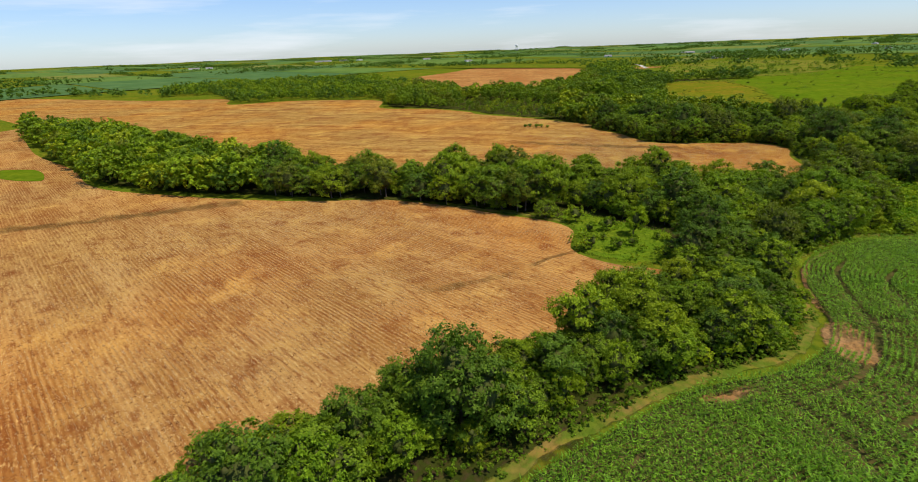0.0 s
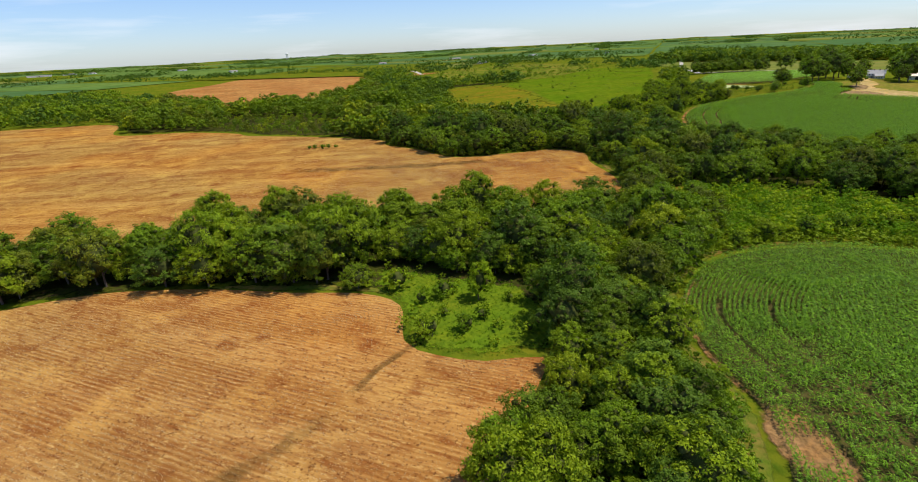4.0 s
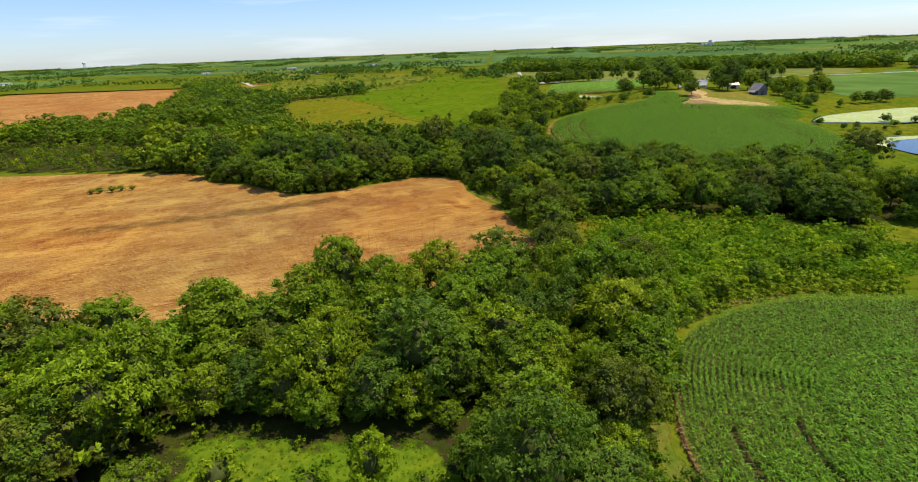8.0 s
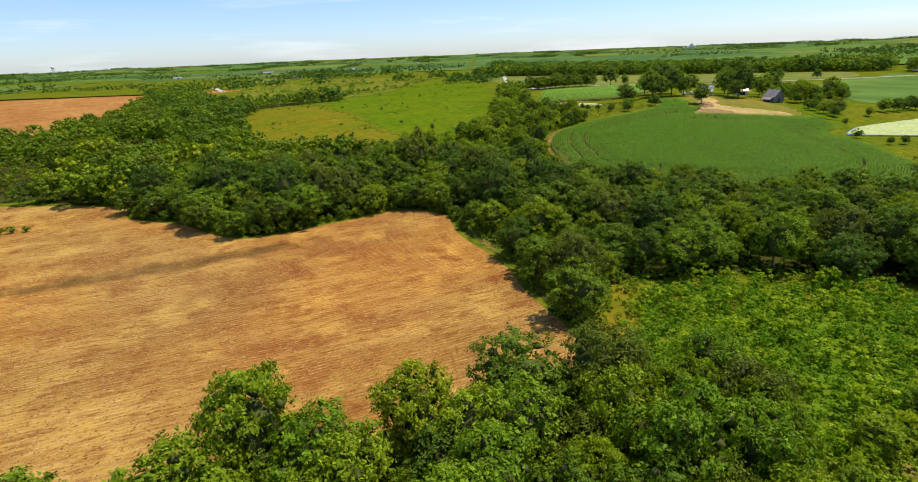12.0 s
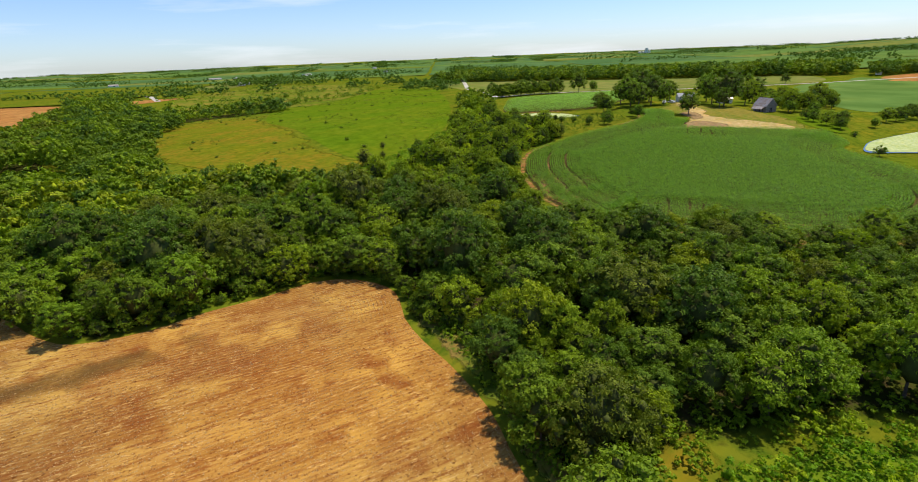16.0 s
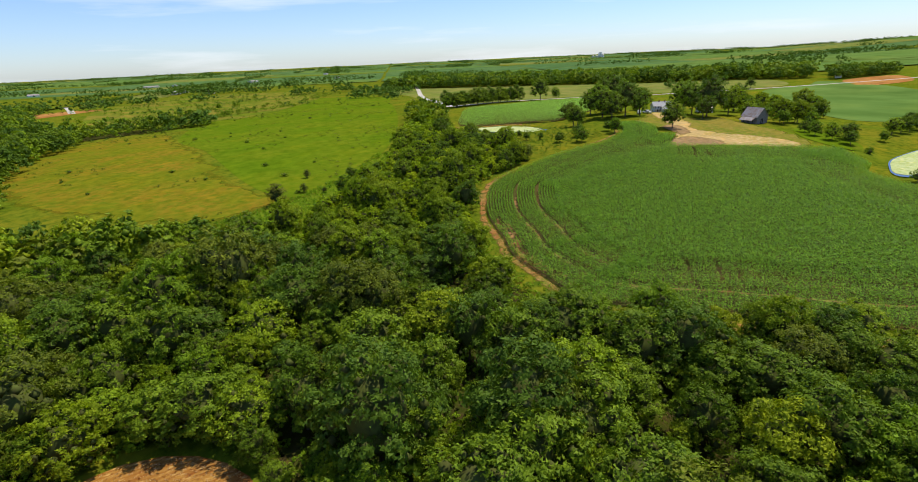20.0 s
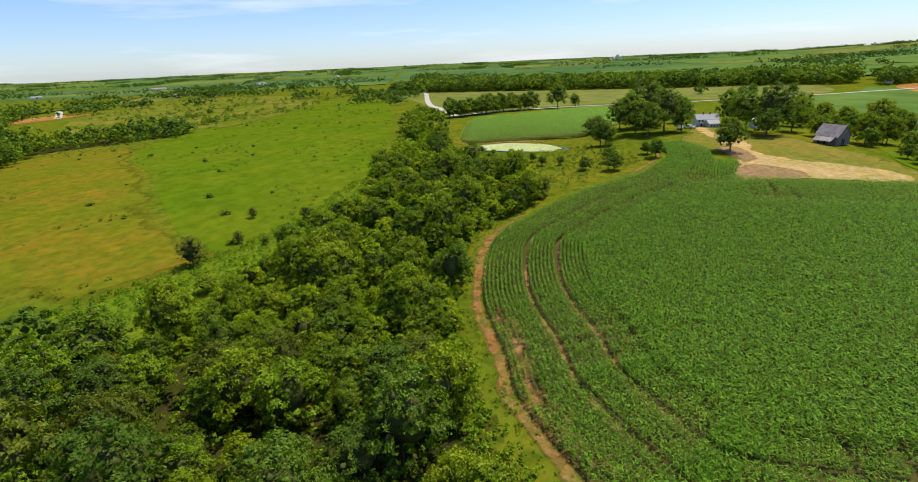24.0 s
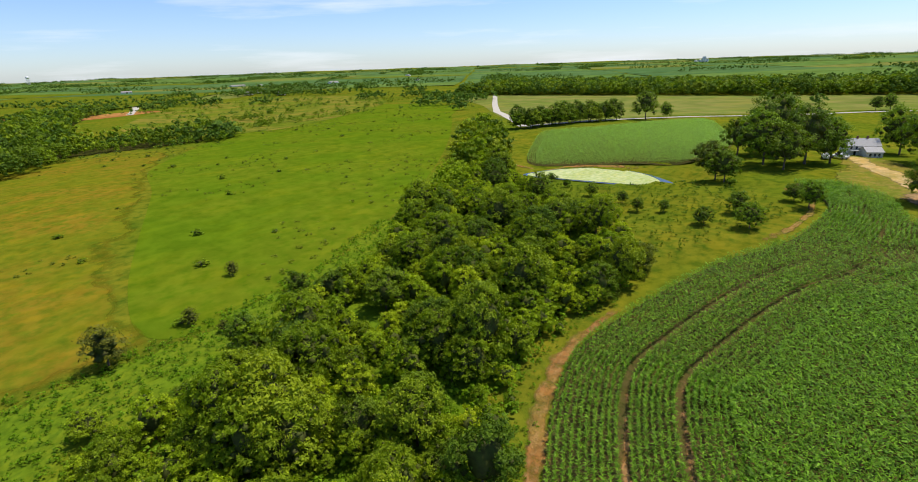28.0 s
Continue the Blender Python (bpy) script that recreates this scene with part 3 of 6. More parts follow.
for poly, reach, seed, turn, head, mid, label in (
        (A_POLY, [(-75, 20), (-30, 36), (60, 80), (60, 130), (0, 150), (-60, 165), (-110, 160), (-110, 60)], 31, -46, 16, (15, 85), "short pale cut stalks in rows on the golden stubble"),
        (B_POLY, [(0, 185), (40, 155), (110, 135), (145, 200), (145, 235), (70, 290), (20, 290), (-20, 230)], 32, -20, 14, (105, 180), "short pale cut stalks in rows on the tan stubble")):
    q = corn_spots(poly, seed, radians(turn), head, step=0.24, reach=np.array(reach, float))
    patch = np.array([noise.noise((x / 9, y / 9, seed)) + 0.5 * noise.noise((x / 2.5, y / 2.5, 3.0)) for x, y, _ in q])
    far = np.clip((np.hypot(q[:, 0] - mid[0], q[:, 1] - mid[1]) - 60) / 60, 0, 1)
    rng = np.random.default_rng(seed)
    q = q[rng.uniform(0, 1, len(q)) < (0.75 + 0.45 * patch) * (1 - far)]
    v, f = stalks(q, seed)
    tagged(new("stalks", mesh_np("stalks", v, f, [STRAW])), label, "stubble", kind="stuff")


# ---- trees ----
def icosphere(sub):
    bm = bmesh.new()
    bmesh.ops.create_icosphere(bm, subdivisions=sub, radius=1.0)
    v = np.array([p.co for p in bm.verts])
    f = np.array([[p.index for p in q.verts] for q in bm.faces])
    bm.free()
    return v, f


ICO_V = np.array([(1, 0, 0), (-1, 0, 0), (0, 1, 0), (0, -1, 0), (0, 0, 1), (0, 0, -1)], float)
ICO_F = np.array([(0, 2, 4), (2, 1, 4), (1, 3, 4), (3, 0, 4), (2, 0, 5), (1, 2, 5), (3, 1, 5), (0, 3, 5)])
BALL_V, BALL_F = icosphere(2)


def crown_arrays(rng, tall, wide, leaves, leaf, base=0.05, lobes=18, droop=0.0, cone=0.0, heart=True, core=0.5, fat=1.0, spread=1.0):
    """Sprays of leaves gathered on the twigs of many uneven tufts, around dense inner shells marked for painted shade.
    """
    mid, half = tall * (base + 1) / 2, tall * (1 - base) / 2
    skew = rng.uniform(-0.18, 0.18, 2) * wide
    cs, rs = [], []
    for k in range(lobes):
        u = 1 - 1.75 * (k + 0.5) / lobes
        a = k * 2.4 + rng.uniform(-0.6, 0.6)
        r = wide * fat * rng.uniform(0.20, 0.38) * (1 - 0.5 * cone * max(u, 0))
        ring = math.sqrt(max(0.0, 1 - u * u)) if u > 0 else 1 - 0.25 * u * u
        ring *= (wide - r * 0.7) * rng.uniform(0.62, 1.12) * (1 - cone * max(0.0, (u + 0.6) / 1.7))
        z = mid + u * (half - r * 0.75) * rng.uniform(0.85, 1.08)
        cs.append((ring * math.cos(a) + skew[0] * (u + 1), ring * math.sin(a) + skew[1] * (u + 1), max(z, r * 0.6)))
        rs.append(r)
    cs, rs = np.array(cs), np.array(rs)
    share = rs ** 2 / (rs ** 2).sum()
    verts, faces, inner, k0 = [], [], [], 0
    for c, r, part_of in zip(cs, rs, share):
        per = max(3, int(leaves * part_of))
        twigs = max(4, per // 26)
        d = rng.normal(size=(twigs, 3))
        d[:, 2] = np.abs(d[:, 2]) * 0.95 - 0.45 * rng.uniform(0, 1, twigs)
        d += (c - (skew[0], skew[1], mid)) / wide * 0.35
        d /= np.linalg.norm(d, axis=1)[:, None]
        tips = c + d * r * rng.uniform(0.70, 1.40, twigs)[:, None]
        pick = rng.integers(twigs, size=per)
        p = tips[pick] + rng.normal(size=(per, 3)) * (r * 0.22 * spread, r * 0.22 * spread, r * 0.15 * spread)
        d = d[pick]
        p[:, 2] = np.maximum(p[:, 2], tall * 0.03)
        near = np.linalg.norm(p[:, None, :] - cs[None], axis=2) / rs[None]
        keep = (near > 0.66).all(1)
        p, d = p[keep], d[keep]
        m = len(p)
        nrm = d + rng.normal(0, 0.32, (m, 3))
        nrm[:, 2] += 0.25
        nrm /= np.linalg.norm(nrm, axis=1)[:, None]
        t1 = np.cross(nrm, rng.normal(size=(m, 3)))
        t1[:, 2] -= droop
        t1 /= np.linalg.norm(t1, axis=1)[:, None]
        t2 = np.cross(nrm, t1)
        s = leaf * rng.uniform(0.55, 1.4, m)[:, None]
        q = np.stack([p - t1 * s * 0.8, p + t1 * s * 0.35 + t2 * s * 0.48 + nrm * s * 0.12, p + t1 * s * 0.6 - t2 * s * 0.38 - nrm * s * 0.15], 1)
        verts.append(q.reshape(-1, 3))
        corners = np.arange(m * 3).reshape(-1, 3) + k0
        faces.append(np.column_stack([corners, corners[:, 2]]))
        inner.append(np.zeros(m, np.int32))
        k0 += m * 3
        # closed shell inside the tuft, flagged for the dark shade colour
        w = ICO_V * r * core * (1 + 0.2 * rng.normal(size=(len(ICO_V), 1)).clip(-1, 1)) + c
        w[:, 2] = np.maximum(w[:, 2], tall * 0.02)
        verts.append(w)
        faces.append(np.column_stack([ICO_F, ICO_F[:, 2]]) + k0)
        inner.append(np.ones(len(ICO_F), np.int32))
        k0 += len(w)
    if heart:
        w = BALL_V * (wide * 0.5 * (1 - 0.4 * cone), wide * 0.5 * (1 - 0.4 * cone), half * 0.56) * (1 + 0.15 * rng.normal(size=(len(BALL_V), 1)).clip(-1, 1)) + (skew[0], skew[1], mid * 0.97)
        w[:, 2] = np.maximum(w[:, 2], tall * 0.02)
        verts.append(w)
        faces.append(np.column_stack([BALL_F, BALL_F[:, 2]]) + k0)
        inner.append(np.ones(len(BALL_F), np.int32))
    return np.concatenate(verts), np.concatenate(faces), np.concatenate(inner)


def quad_mesh(name, v, f, mat, inner=None):
    """Quads and triangles mixed: a triangle repeats its last corner."""
    me = bpy.data.meshes.new(name)
    tri = f[:, 2] == f[:, 3]
    me.vertices.add(len(v))
    me.vertices.foreach_set("co", np.asarray(v, np.float32).ravel())
    size = np.where(tri, 3, 4)
    loops = np.concatenate([f[~tri].ravel(), f[tri][:, :3].ravel()]).astype(np.int32)
    size = np.concatenate([np.full((~tri).sum(), 4), np.full(tri.sum(), 3)])
    start = np.concatenate([[0], np.cumsum(size)[:-1]]).astype(np.int32)
    me.loops.add(len(loops))
    me.loops.foreach_set("vertex_index", loops)
    me.polygons.add(len(size))
    me.polygons.foreach_set("loop_start", start)
    me.materials.append(mat)
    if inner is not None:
        # flagged inner faces take the shade colour
        me.materials.append(CROWN_SHADE)
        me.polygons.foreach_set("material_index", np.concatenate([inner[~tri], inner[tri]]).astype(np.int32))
    me.update(calc_edges=True)
    return me


def trunk_bmesh(rng, tall, girth, forks=4):
    """A tapered trunk that leans a little, with limbs rising from it."""
    bm = bmesh.new()

    def limb(p0, p1, r0, r1, sides=6):
        d = (p1 - p0).normalized()
        x = d.orthogonal().normalized()
        y = d.cross(x)
        rings = []
        for p, r in ((p0, r0), ((p0 + p1) / 2 + x * r0 * 0.3, (r0 + r1) / 2), (p1, r1)):
            rings.append([bm.verts.new(p + (x * math.cos(k * 2 * math.pi / sides) + y * math.sin(k * 2 * math.pi / sides)) * r) for k in range(sides)])
        for ra, rb in zip(rings, rings[1:]):
            for k in range(sides):
                bm.faces.new((ra[k], ra[(k + 1) % sides], rb[(k + 1) % sides], rb[k]))
        bm.faces.new(rings[-1])

    top = Vector((rng.uniform(-0.4, 0.4), rng.uniform(-0.4, 0.4), tall * 0.6))
    limb(Vector((0, 0, -0.5)), top, girth, girth * 0.35)
    for k in range(forks):
        a = k * 2.4 + rng.uniform(-0.4, 0.4)
        s = Vector((0, 0, 0)).lerp(top, rng.uniform(0.3, 0.75))
        limb(s, s + Vector((math.cos(a) * tall * 0.22, math.sin(a) * tall * 0.22, tall * 0.24)), girth * 0.4, girth * 0.14, 5)
    return bm


def tree_kind(name, seed, mat, tall, wide, leaves, leaf, label, category, **shape):
    rng = np.random.default_rng(seed)
    root = new(name)
    root.empty_display_size = 0.5
    v, f, inner = crown_arrays(rng, tall, wide, leaves, leaf, **shape)
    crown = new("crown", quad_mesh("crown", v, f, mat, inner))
    crown.parent = root
    part("trunk", trunk_bmesh(rng, tall, tall * 0.022), BARK, root)
    return tagged(root, label, category)


KINDS = {}
SPECIES = [("oak", "oak_tree", LEAF, "dark green broad-crowned oak in the wood", 11.5, 4.0, 0.44, {}),
           ("elm", "elm_tree", LEAF_ELM, "mid-green leafy elm in the wood", 10.5, 3.6, 0.42, {}),
           ("walnut", "walnut_tree", LEAF_WALNUT, "light green feathery walnut tree in the wood", 10.0, 3.5, 0.46, {"droop": 0.4, "spread": 1.15}),
           ("maple", "maple_tree", LEAF_MAPLE, "rounded green maple in the wood", 9.5, 3.4, 0.42, {}),
           ("locust", "locust_tree", LEAF_LOCUST, "bright yellow-green locust tree in the wood", 9.0, 3.2, 0.44, {"droop": 0.3}),
           ("hack", "hackberry_tree", LEAF_HACK, "dull dark green hackberry in the wood", 11.0, 3.7, 0.42, {}),
           ("osage", "osage_tree", LEAF_OLIVE, "olive-brown green thorny tree in the wood", 9.0, 3.6, 0.36, {})]
for s, (kind, name, mat, label, tall, wide, leaf, shape) in enumerate(SPECIES):
    for k in range(3):
        KINDS[kind, k] = tree_kind(name, 200 + 5 * s + k, mat, tall + 0.6 * (k - 1), wide * 1.32 + 0.5 * (k - 1), 8200, leaf * 0.62, label, "tree",
                                   lobes=28 + 5 * k, base=0.04, fat=0.84, **shape)
for k in range(3):
    KINDS["willow", k] = tree_kind("willow_tree", 40 + k, LEAF_LIGHT, 6.5, 2.5, 4400, 0.24,
                                   "light yellow-green willow with soft rounded crown", "tree", lobes=20, base=0.02, droop=0.5, core=0.4)
for k in range(3):
    KINDS["shrub", k] = tree_kind("shrub", 50 + k, LEAF_SHRUB, 2.8, 1.9, 1900, 0.17, "low green thicket shrub at the wood's edge", "shrub", base=0.0, lobes=9, core=0.4)
for k in range(3):
    KINDS["shade", k] = tree_kind("shade_tree", 65 + k, (LEAF, LEAF_ELM, LEAF)[k], 12.6 + k, 5.3 + 0.4 * k, 6500, 0.32,
                                  "tall spreading shade tree with bare lower trunk", "tree", lobes=32, base=0.05)
KINDS["cedar", 0] = tree_kind("cedar_tree", 60, LEAF_CEDAR, 6.0, 2.2, 3200, 0.18, "dense dark cone-shaped cedar standing in the pasture", "tree",
                              base=0.0, lobes=22, cone=0.5, fat=1.7)
used = set()
LIMIT = 290
planted = {}
joined = []


def plant(kind, k, x, y, scale=1.0, squash=1.0, spin=0.0, group="", label=""):
    m = Matrix.LocRotScale((x, y, float(height(x, y)) + 0.02), Euler((0, 0, spin)), (scale, scale, scale * squash))
    planted[kind] = planted.get(kind, 0) + 1
    src = KINDS[kind, k]
    if (kind, k) in used:
        ob = copy_thing(src, m)
    else:
        used.add((kind, k))
        src.matrix_basis = m
        ob = src
    if group:
        ob["group"] = group
    if label:
        ob["label"] = label
    return ob


def scatter(outline, gap, seed, avoid=()):
    """Uneven spots over an outline, about gap metres apart."""
    rng = np.random.default_rng(seed)
    poly = np.array(outline, float)
    lo, hi = poly.min(0), poly.max(0)
    px, py = np.meshgrid(np.arange(lo[0], hi[0], gap), np.arange(lo[1], hi[1], gap * 0.87))
    px = px + (np.arange(px.shape[0]) % 2)[:, None] * gap / 2
    p = np.stack([px.ravel(), py.ravel()], 1) + rng.uniform(-0.38, 0.38, (px.size, 2)) * gap
    p = p[inside(poly, p)]
    for q, margin in avoid:
        p = p[~inside(q, p) & (edge_distance(q, p) > margin)]
    return p


FIELDS = [(A_POLY, 1.3), (B_POLY, 1.3), (C_POLY, 2.4), (D_POLY, 4.2), (E_POLY, 3.0)]
GLADE = np.array([(24, 133), (27, 122), (25, 115), (24, 106), (33, 98), (44, 95), (50, 101), (50, 112), (50, 119), (44, 124), (38, 130), (33, 138), (26, 138)], float)
WEED_PATCH = np.array([(112, 144), (107, 134), (106, 124), (103, 114), (112, 110), (123, 103), (134, 92), (154, 84), (162, 98), (154, 122), (143, 139), (126, 150)], float)
HEDGE_1 = [(-34, 33), (-14, 24), (8, 42), (30, 56), (44, 61), (56, 72), (64, 92), (70, 99), (52, 104), (40, 95), (30, 84), (12, 67), (-6, 58), (-24, 50)]
HEDGE_2 = [(-300, 350), (-173, 222), (-137, 187), (-97, 170), (-44, 157), (-7, 147), (12, 136), (24, 128), (52, 104), (70, 98), (92, 110), (112, 119),
           (106, 132), (94, 142), (60, 156), (15, 170), (-20, 180), (-60, 192), (-110, 222), (-180, 285)]
WOOD_3 = [(106, 146), (127, 152), (145, 141), (156, 124), (165, 102), (184, 92), (204, 101), (222, 117), (220, 131), (208, 151), (198, 176), (190, 192),
          (192, 210), (204, 228), (218, 243), (196, 262), (176, 270), (166, 290), (146, 304), (122, 318), (98, 322), (60, 332), (48, 328), (74, 296),
          (74, 280), (83, 258), (86, 244), (90, 236), (107, 234), (128, 229), (137, 218), (134, 200), (126, 180)]
STRIP = [(195, 220), (206, 230), (222, 246), (242, 258), (258, 260), (272, 258), (286, 272), (290, 290), (326, 342), (400, 425), (392, 430), (324, 364),
         (266, 317), (246, 302), (228, 297), (212, 288), (196, 280), (180, 274), (182, 258)]
WOOD_4 = [(-60, 432), (-24, 410), (8, 382), (16, 362), (48, 330), (98, 324), (128, 322), (140, 345), (124, 370), (118, 430), (132, 510), (168, 640), (180, 760),
          (140, 690), (85, 566), (49, 596), (10, 600), (-40, 690), (-84, 640), (-78, 505)]
WOOD_5 = [(-80, 502), (-167, 530), (-226, 517), (-262, 586), (-300, 640), (-230, 720), (-120, 720), (-60, 690)]
WOOD_6 = [(-378, 660), (-300, 650), (-230, 730), (-130, 740), (-120, 850), (-250, 880), (-420, 800)]
WOOD_7 = [(132, 505), (178, 560), (210, 566), (267, 556), (296, 560), (290, 585), (230, 620), (236, 740), (262, 850), (300, 960), (230, 950), (190, 800), (168, 640)]
WOOD_8 = [(676, 762), (738, 598), (788, 416), (830, 300), (842, 228), (930, 240), (945, 330), (930, 440), (900, 640), (840, 820)]
WOOD_9 = [(820, 205), (898, 155), (960, 150), (930, 220)]
CLEARING = np.array([(99, 362), (112, 340), (122, 348), (129, 374), (120, 410), (106, 436), (96, 440), (93, 400)], float)
LOW_WOOD = np.array([(2, 470), (50, 430), (84, 350), (71, 300), (42, 318), (12, 352), (-12, 420)], float)
TILLED = np.array([(-75, 870), (-56, 660), (-24, 588), (10, 504), (42, 522), (70, 486), (90, 556), (126, 582), (160, 700), (184, 800), (213, 975), (60, 1190)], float)
DRY_GAP = np.array([(111, 144), (116, 151), (126, 155), (134, 153), (131, 148), (124, 145), (117, 141)], float)
TRACK_SIDE = np.array([(184, 184), (192, 198), (205, 222), (214, 232), (209, 238), (196, 229), (184, 210)], float)
rng = np.random.default_rng(7)
MANY = {"maple": 3, "locust": 3, "hack": 3, "oak": 3, "elm": 3, "walnut": 3, "osage": 3, "willow": 3, "shrub": 3}


def wood(outline, gap, seed, mixture, low=0.75, high=1.15, avoid=FIELDS, group="", near=None, thin=0.0):
    """Trees over an outline: single things within the near stretch, the rest joined."""
    for x, y in scatter(outline, gap, seed, avoid):
        kind = mixture[int(rng.integers(len(mixture)))]
        k = int(rng.integers(MANY[kind]))
        size, squash, spin = rng.uniform(low, high) * 1.06, rng.uniform(0.85, 1.12), rng.uniform(0, 6.28)
        if x > 172 and 262 > y > 205 or x > 176 and 90 < y < 205:
            size *= 0.78 if x > 188 and 128 < y < 192 else 0.85
        elif outline is WOOD_3 and x > 172 and y > 262:
            size *= 0.6
        if thin and noise.noise((x / 13, y / 13, seed + 0.3)) > thin:
            continue
        if (near is None or near(x, y)) and planted.get(kind, 0) < LIMIT:
            plant(kind, k, x, y, size, squash, spin, group)
        else:
            joined.append((kind, x, y, size, squash, spin))


# floor sheets below the trees, coloured dark as their shade
for outline, label in ((HEDGE_1, "leaf litter under the hedgerow with shade in its colour"), (HEDGE_2, "leaf litter between the stubble fields with shade in its colour"),
                       (WOOD_3, "leaf litter under the creek wood with shade in its colour"), 
                       (WOOD_4, "leaf litter under the far wood with shade in its colour"), (WOOD_7, "leaf litter along the creek with shade in its colour")):
    field("forest_floor", outline, FOREST_SHADE, 0.04, label, "woodland floor", step=5.0, smoothly=False, rim=6.0)
field("draw_floor", STRIP, WEEDS, 0.04, "bright grass and weeds along the draw", "grass", step=8.0, smoothly=False)
open_glade = FIELDS + [(GLADE, 1.0), (WEED_PATCH, 0.6)]
MIX = ["oak"] * 3 + ["elm"] * 3 + ["walnut"] * 3 + ["maple"] * 3 + ["locust"] * 2 + ["hack"] * 2 + ["osage"]
wood(STRIP, 3.6, 4, ["willow"] * 9 + ["locust", "locust", "oak", "shrub", "shrub", "walnut"], 0.55, 1.1, FIELDS + [(TRACK_SIDE, 0.0)], "trees along the draw", near=lambda x, y: y < 340, thin=0.42)
wood(HEDGE_1, 4.2, 1, ["elm", "maple", "oak", "hack", "walnut", "oak", "elm", "locust"], 0.58, 1.0, FIELDS + [(C_POLY, 5.0), (A_POLY, 2.2)], "hedgerow trees")
wood(HEDGE_2, 5.6, 2, MIX + ["locust", "walnut", "elm"] * 2, 0.8, 1.28, open_glade, "trees between the stubble fields", lambda x, y: x > -70)
wood(WOOD_3, 6.3, 3, MIX, 0.65, 1.2, FIELDS + [(WEED_PATCH, 1.0), (B_POLY, 1.6), (DRY_GAP, 0.5), (D_POLY, 5.5), (TRACK_SIDE, 0.0)], "trees of the creek wood", lambda x, y: y < 285 and x < 215)

# single trees
plant("cedar", 0, 198.5, 303, 1.3, 0.85)
for k in range(16):
    x, y = 100 + 3.1 * k, 110.5 - 0.1 * k - 0.032 * k * k
    plant("willow" if k % 3 else "elm", k % 3, x, y - 0.35 * max(0, k - 4), 0.55 + 0.06 * (k % 4), 1.0, k, "young trees beside the corn")
plant("willow", 1, 40.6, 115.2, 1.15, 1.15, label="tall pale willow rising from the grassy glade")
for x, y, s in ((28.2, 107, 1.9), (34.3, 106.2, 1.35), (42.7, 101.4, 1.2), (30.6, 119, 1.5), (35.5, 119.5, 1.3), (51, 96, 1.4), (48.5, 104, 1.5), (50.5, 109, 1.7), (38, 108.5, 0.8), (45.5, 112, 1.0),
                (29, 127, 1.6), (23.5, 131, 1.2), (33, 112.5, 1.0), (47, 99, 0.9)):
    plant("shrub", int(x) % 3, x, y, s, 1.05, x, "shrubs of the grassy glade")
plant("willow", 2, 11.3, 139.5, 1.1, 1.1, label="pale bushy willow at the stubble's rim")
for k, (x, y) in enumerate(((30, 140), (34.5, 138), (37, 135), (39.5, 131.5), (42, 128.5), (45, 126), (48, 123.5), (51, 121), (52.5, 117), (53, 112.5), (53, 108), (52, 103.5), (33, 141), (41, 133), (46, 129))):
    plant(("elm", "walnut", "oak", "maple")[k % 4], k % 3, x + 0.6, y + 0.4, 0.42 + 0.05 * (k % 4), 1.05, k, "bushy trees round the glade", "low bushy tree at the glade's shaded side")
for x, y, s in ((36, 293.5, 1.2), (39, 292, 1.4), (42, 291, 1.5), (45, 290, 1.4), (48, 289, 1.1)):
    plant("shrub", int(x) % 3, x, y, s, 0.9, x, "bushes left standing in the stubble")
for k, x, y, s in ((0, 343, 231, 0.9), (1, 366, 272, 1.2), (0, 361, 265, 1.15), (2, 373, 263, 1.2), (1, 379, 258, 0.85), (2, 386, 276, 1.2), (0, 378, 284, 1.2),
                   (1, 398, 238, 1.0), (0, 379, 228, 0.95), (2, 390, 229, 1.1), (1, 407, 223, 0.85), (0, 424, 236, 1.1), (1, 416, 247, 0.95), (2, 434, 226, 0.85),
                   (0, 412, 268, 1.1), (1, 398, 275, 1.1), (2, 486, 376, 1.0), (1, 505, 372, 0.6), (0, 660, 296, 0.9), (1, 668, 289, 0.7), (2, 700, 264, 0.6)):
    plant("shade", k, x, y, s, 1.0, x, "trees round the farmyard")
for kind, x, y, s in (("osage", 344, 277, 1.3), ("maple", 340, 273, 1.05), ("elm", 386, 196, 0.95), ("walnut", 397, 192, 1.0), ("elm", 452, 226, 1.1), ("elm", 466, 224, 1.2), ("locust", 476, 219, 1.2), ("locust", 446, 207, 1.2), ("elm", 441, 201, 1.1), ("walnut", 456, 196, 1.3), ("locust", 450, 191, 1.2), ("elm", 434, 230, 1.0), ("oak", 440, 222, 1.1), ("elm", 428, 214, 1.0), ("elm", 398, 213, 0.95), ("elm", 404, 205, 0.9), ("walnut", 391, 198, 1.05), ("oak", 399, 193, 0.95), ("elm", 430, 205, 1.0),
                      ("walnut", 442, 212, 1.0), ("oak", 447, 196, 1.0), ("elm", 425, 190, 0.9), ("elm", 415, 196, 0.9), ("walnut", 436, 186, 0.9), ("oak", 456, 188, 0.9)):
    plant(kind, int(x + y) % 3, x, y, s, 1.0, x, "trees beside the barn")
for i in range(26):
    u = i / 25
    plant(("elm", "oak", "walnut")[i % 3], i % 3, 402 + 68 * u + rng.uniform(-2, 2), 404 - 16 * u + rng.uniform(-2.5, 2.5), rng.uniform(1.25, 1.6), 0.95, rng.uniform(0, 6),
          "row of trees beside the road")
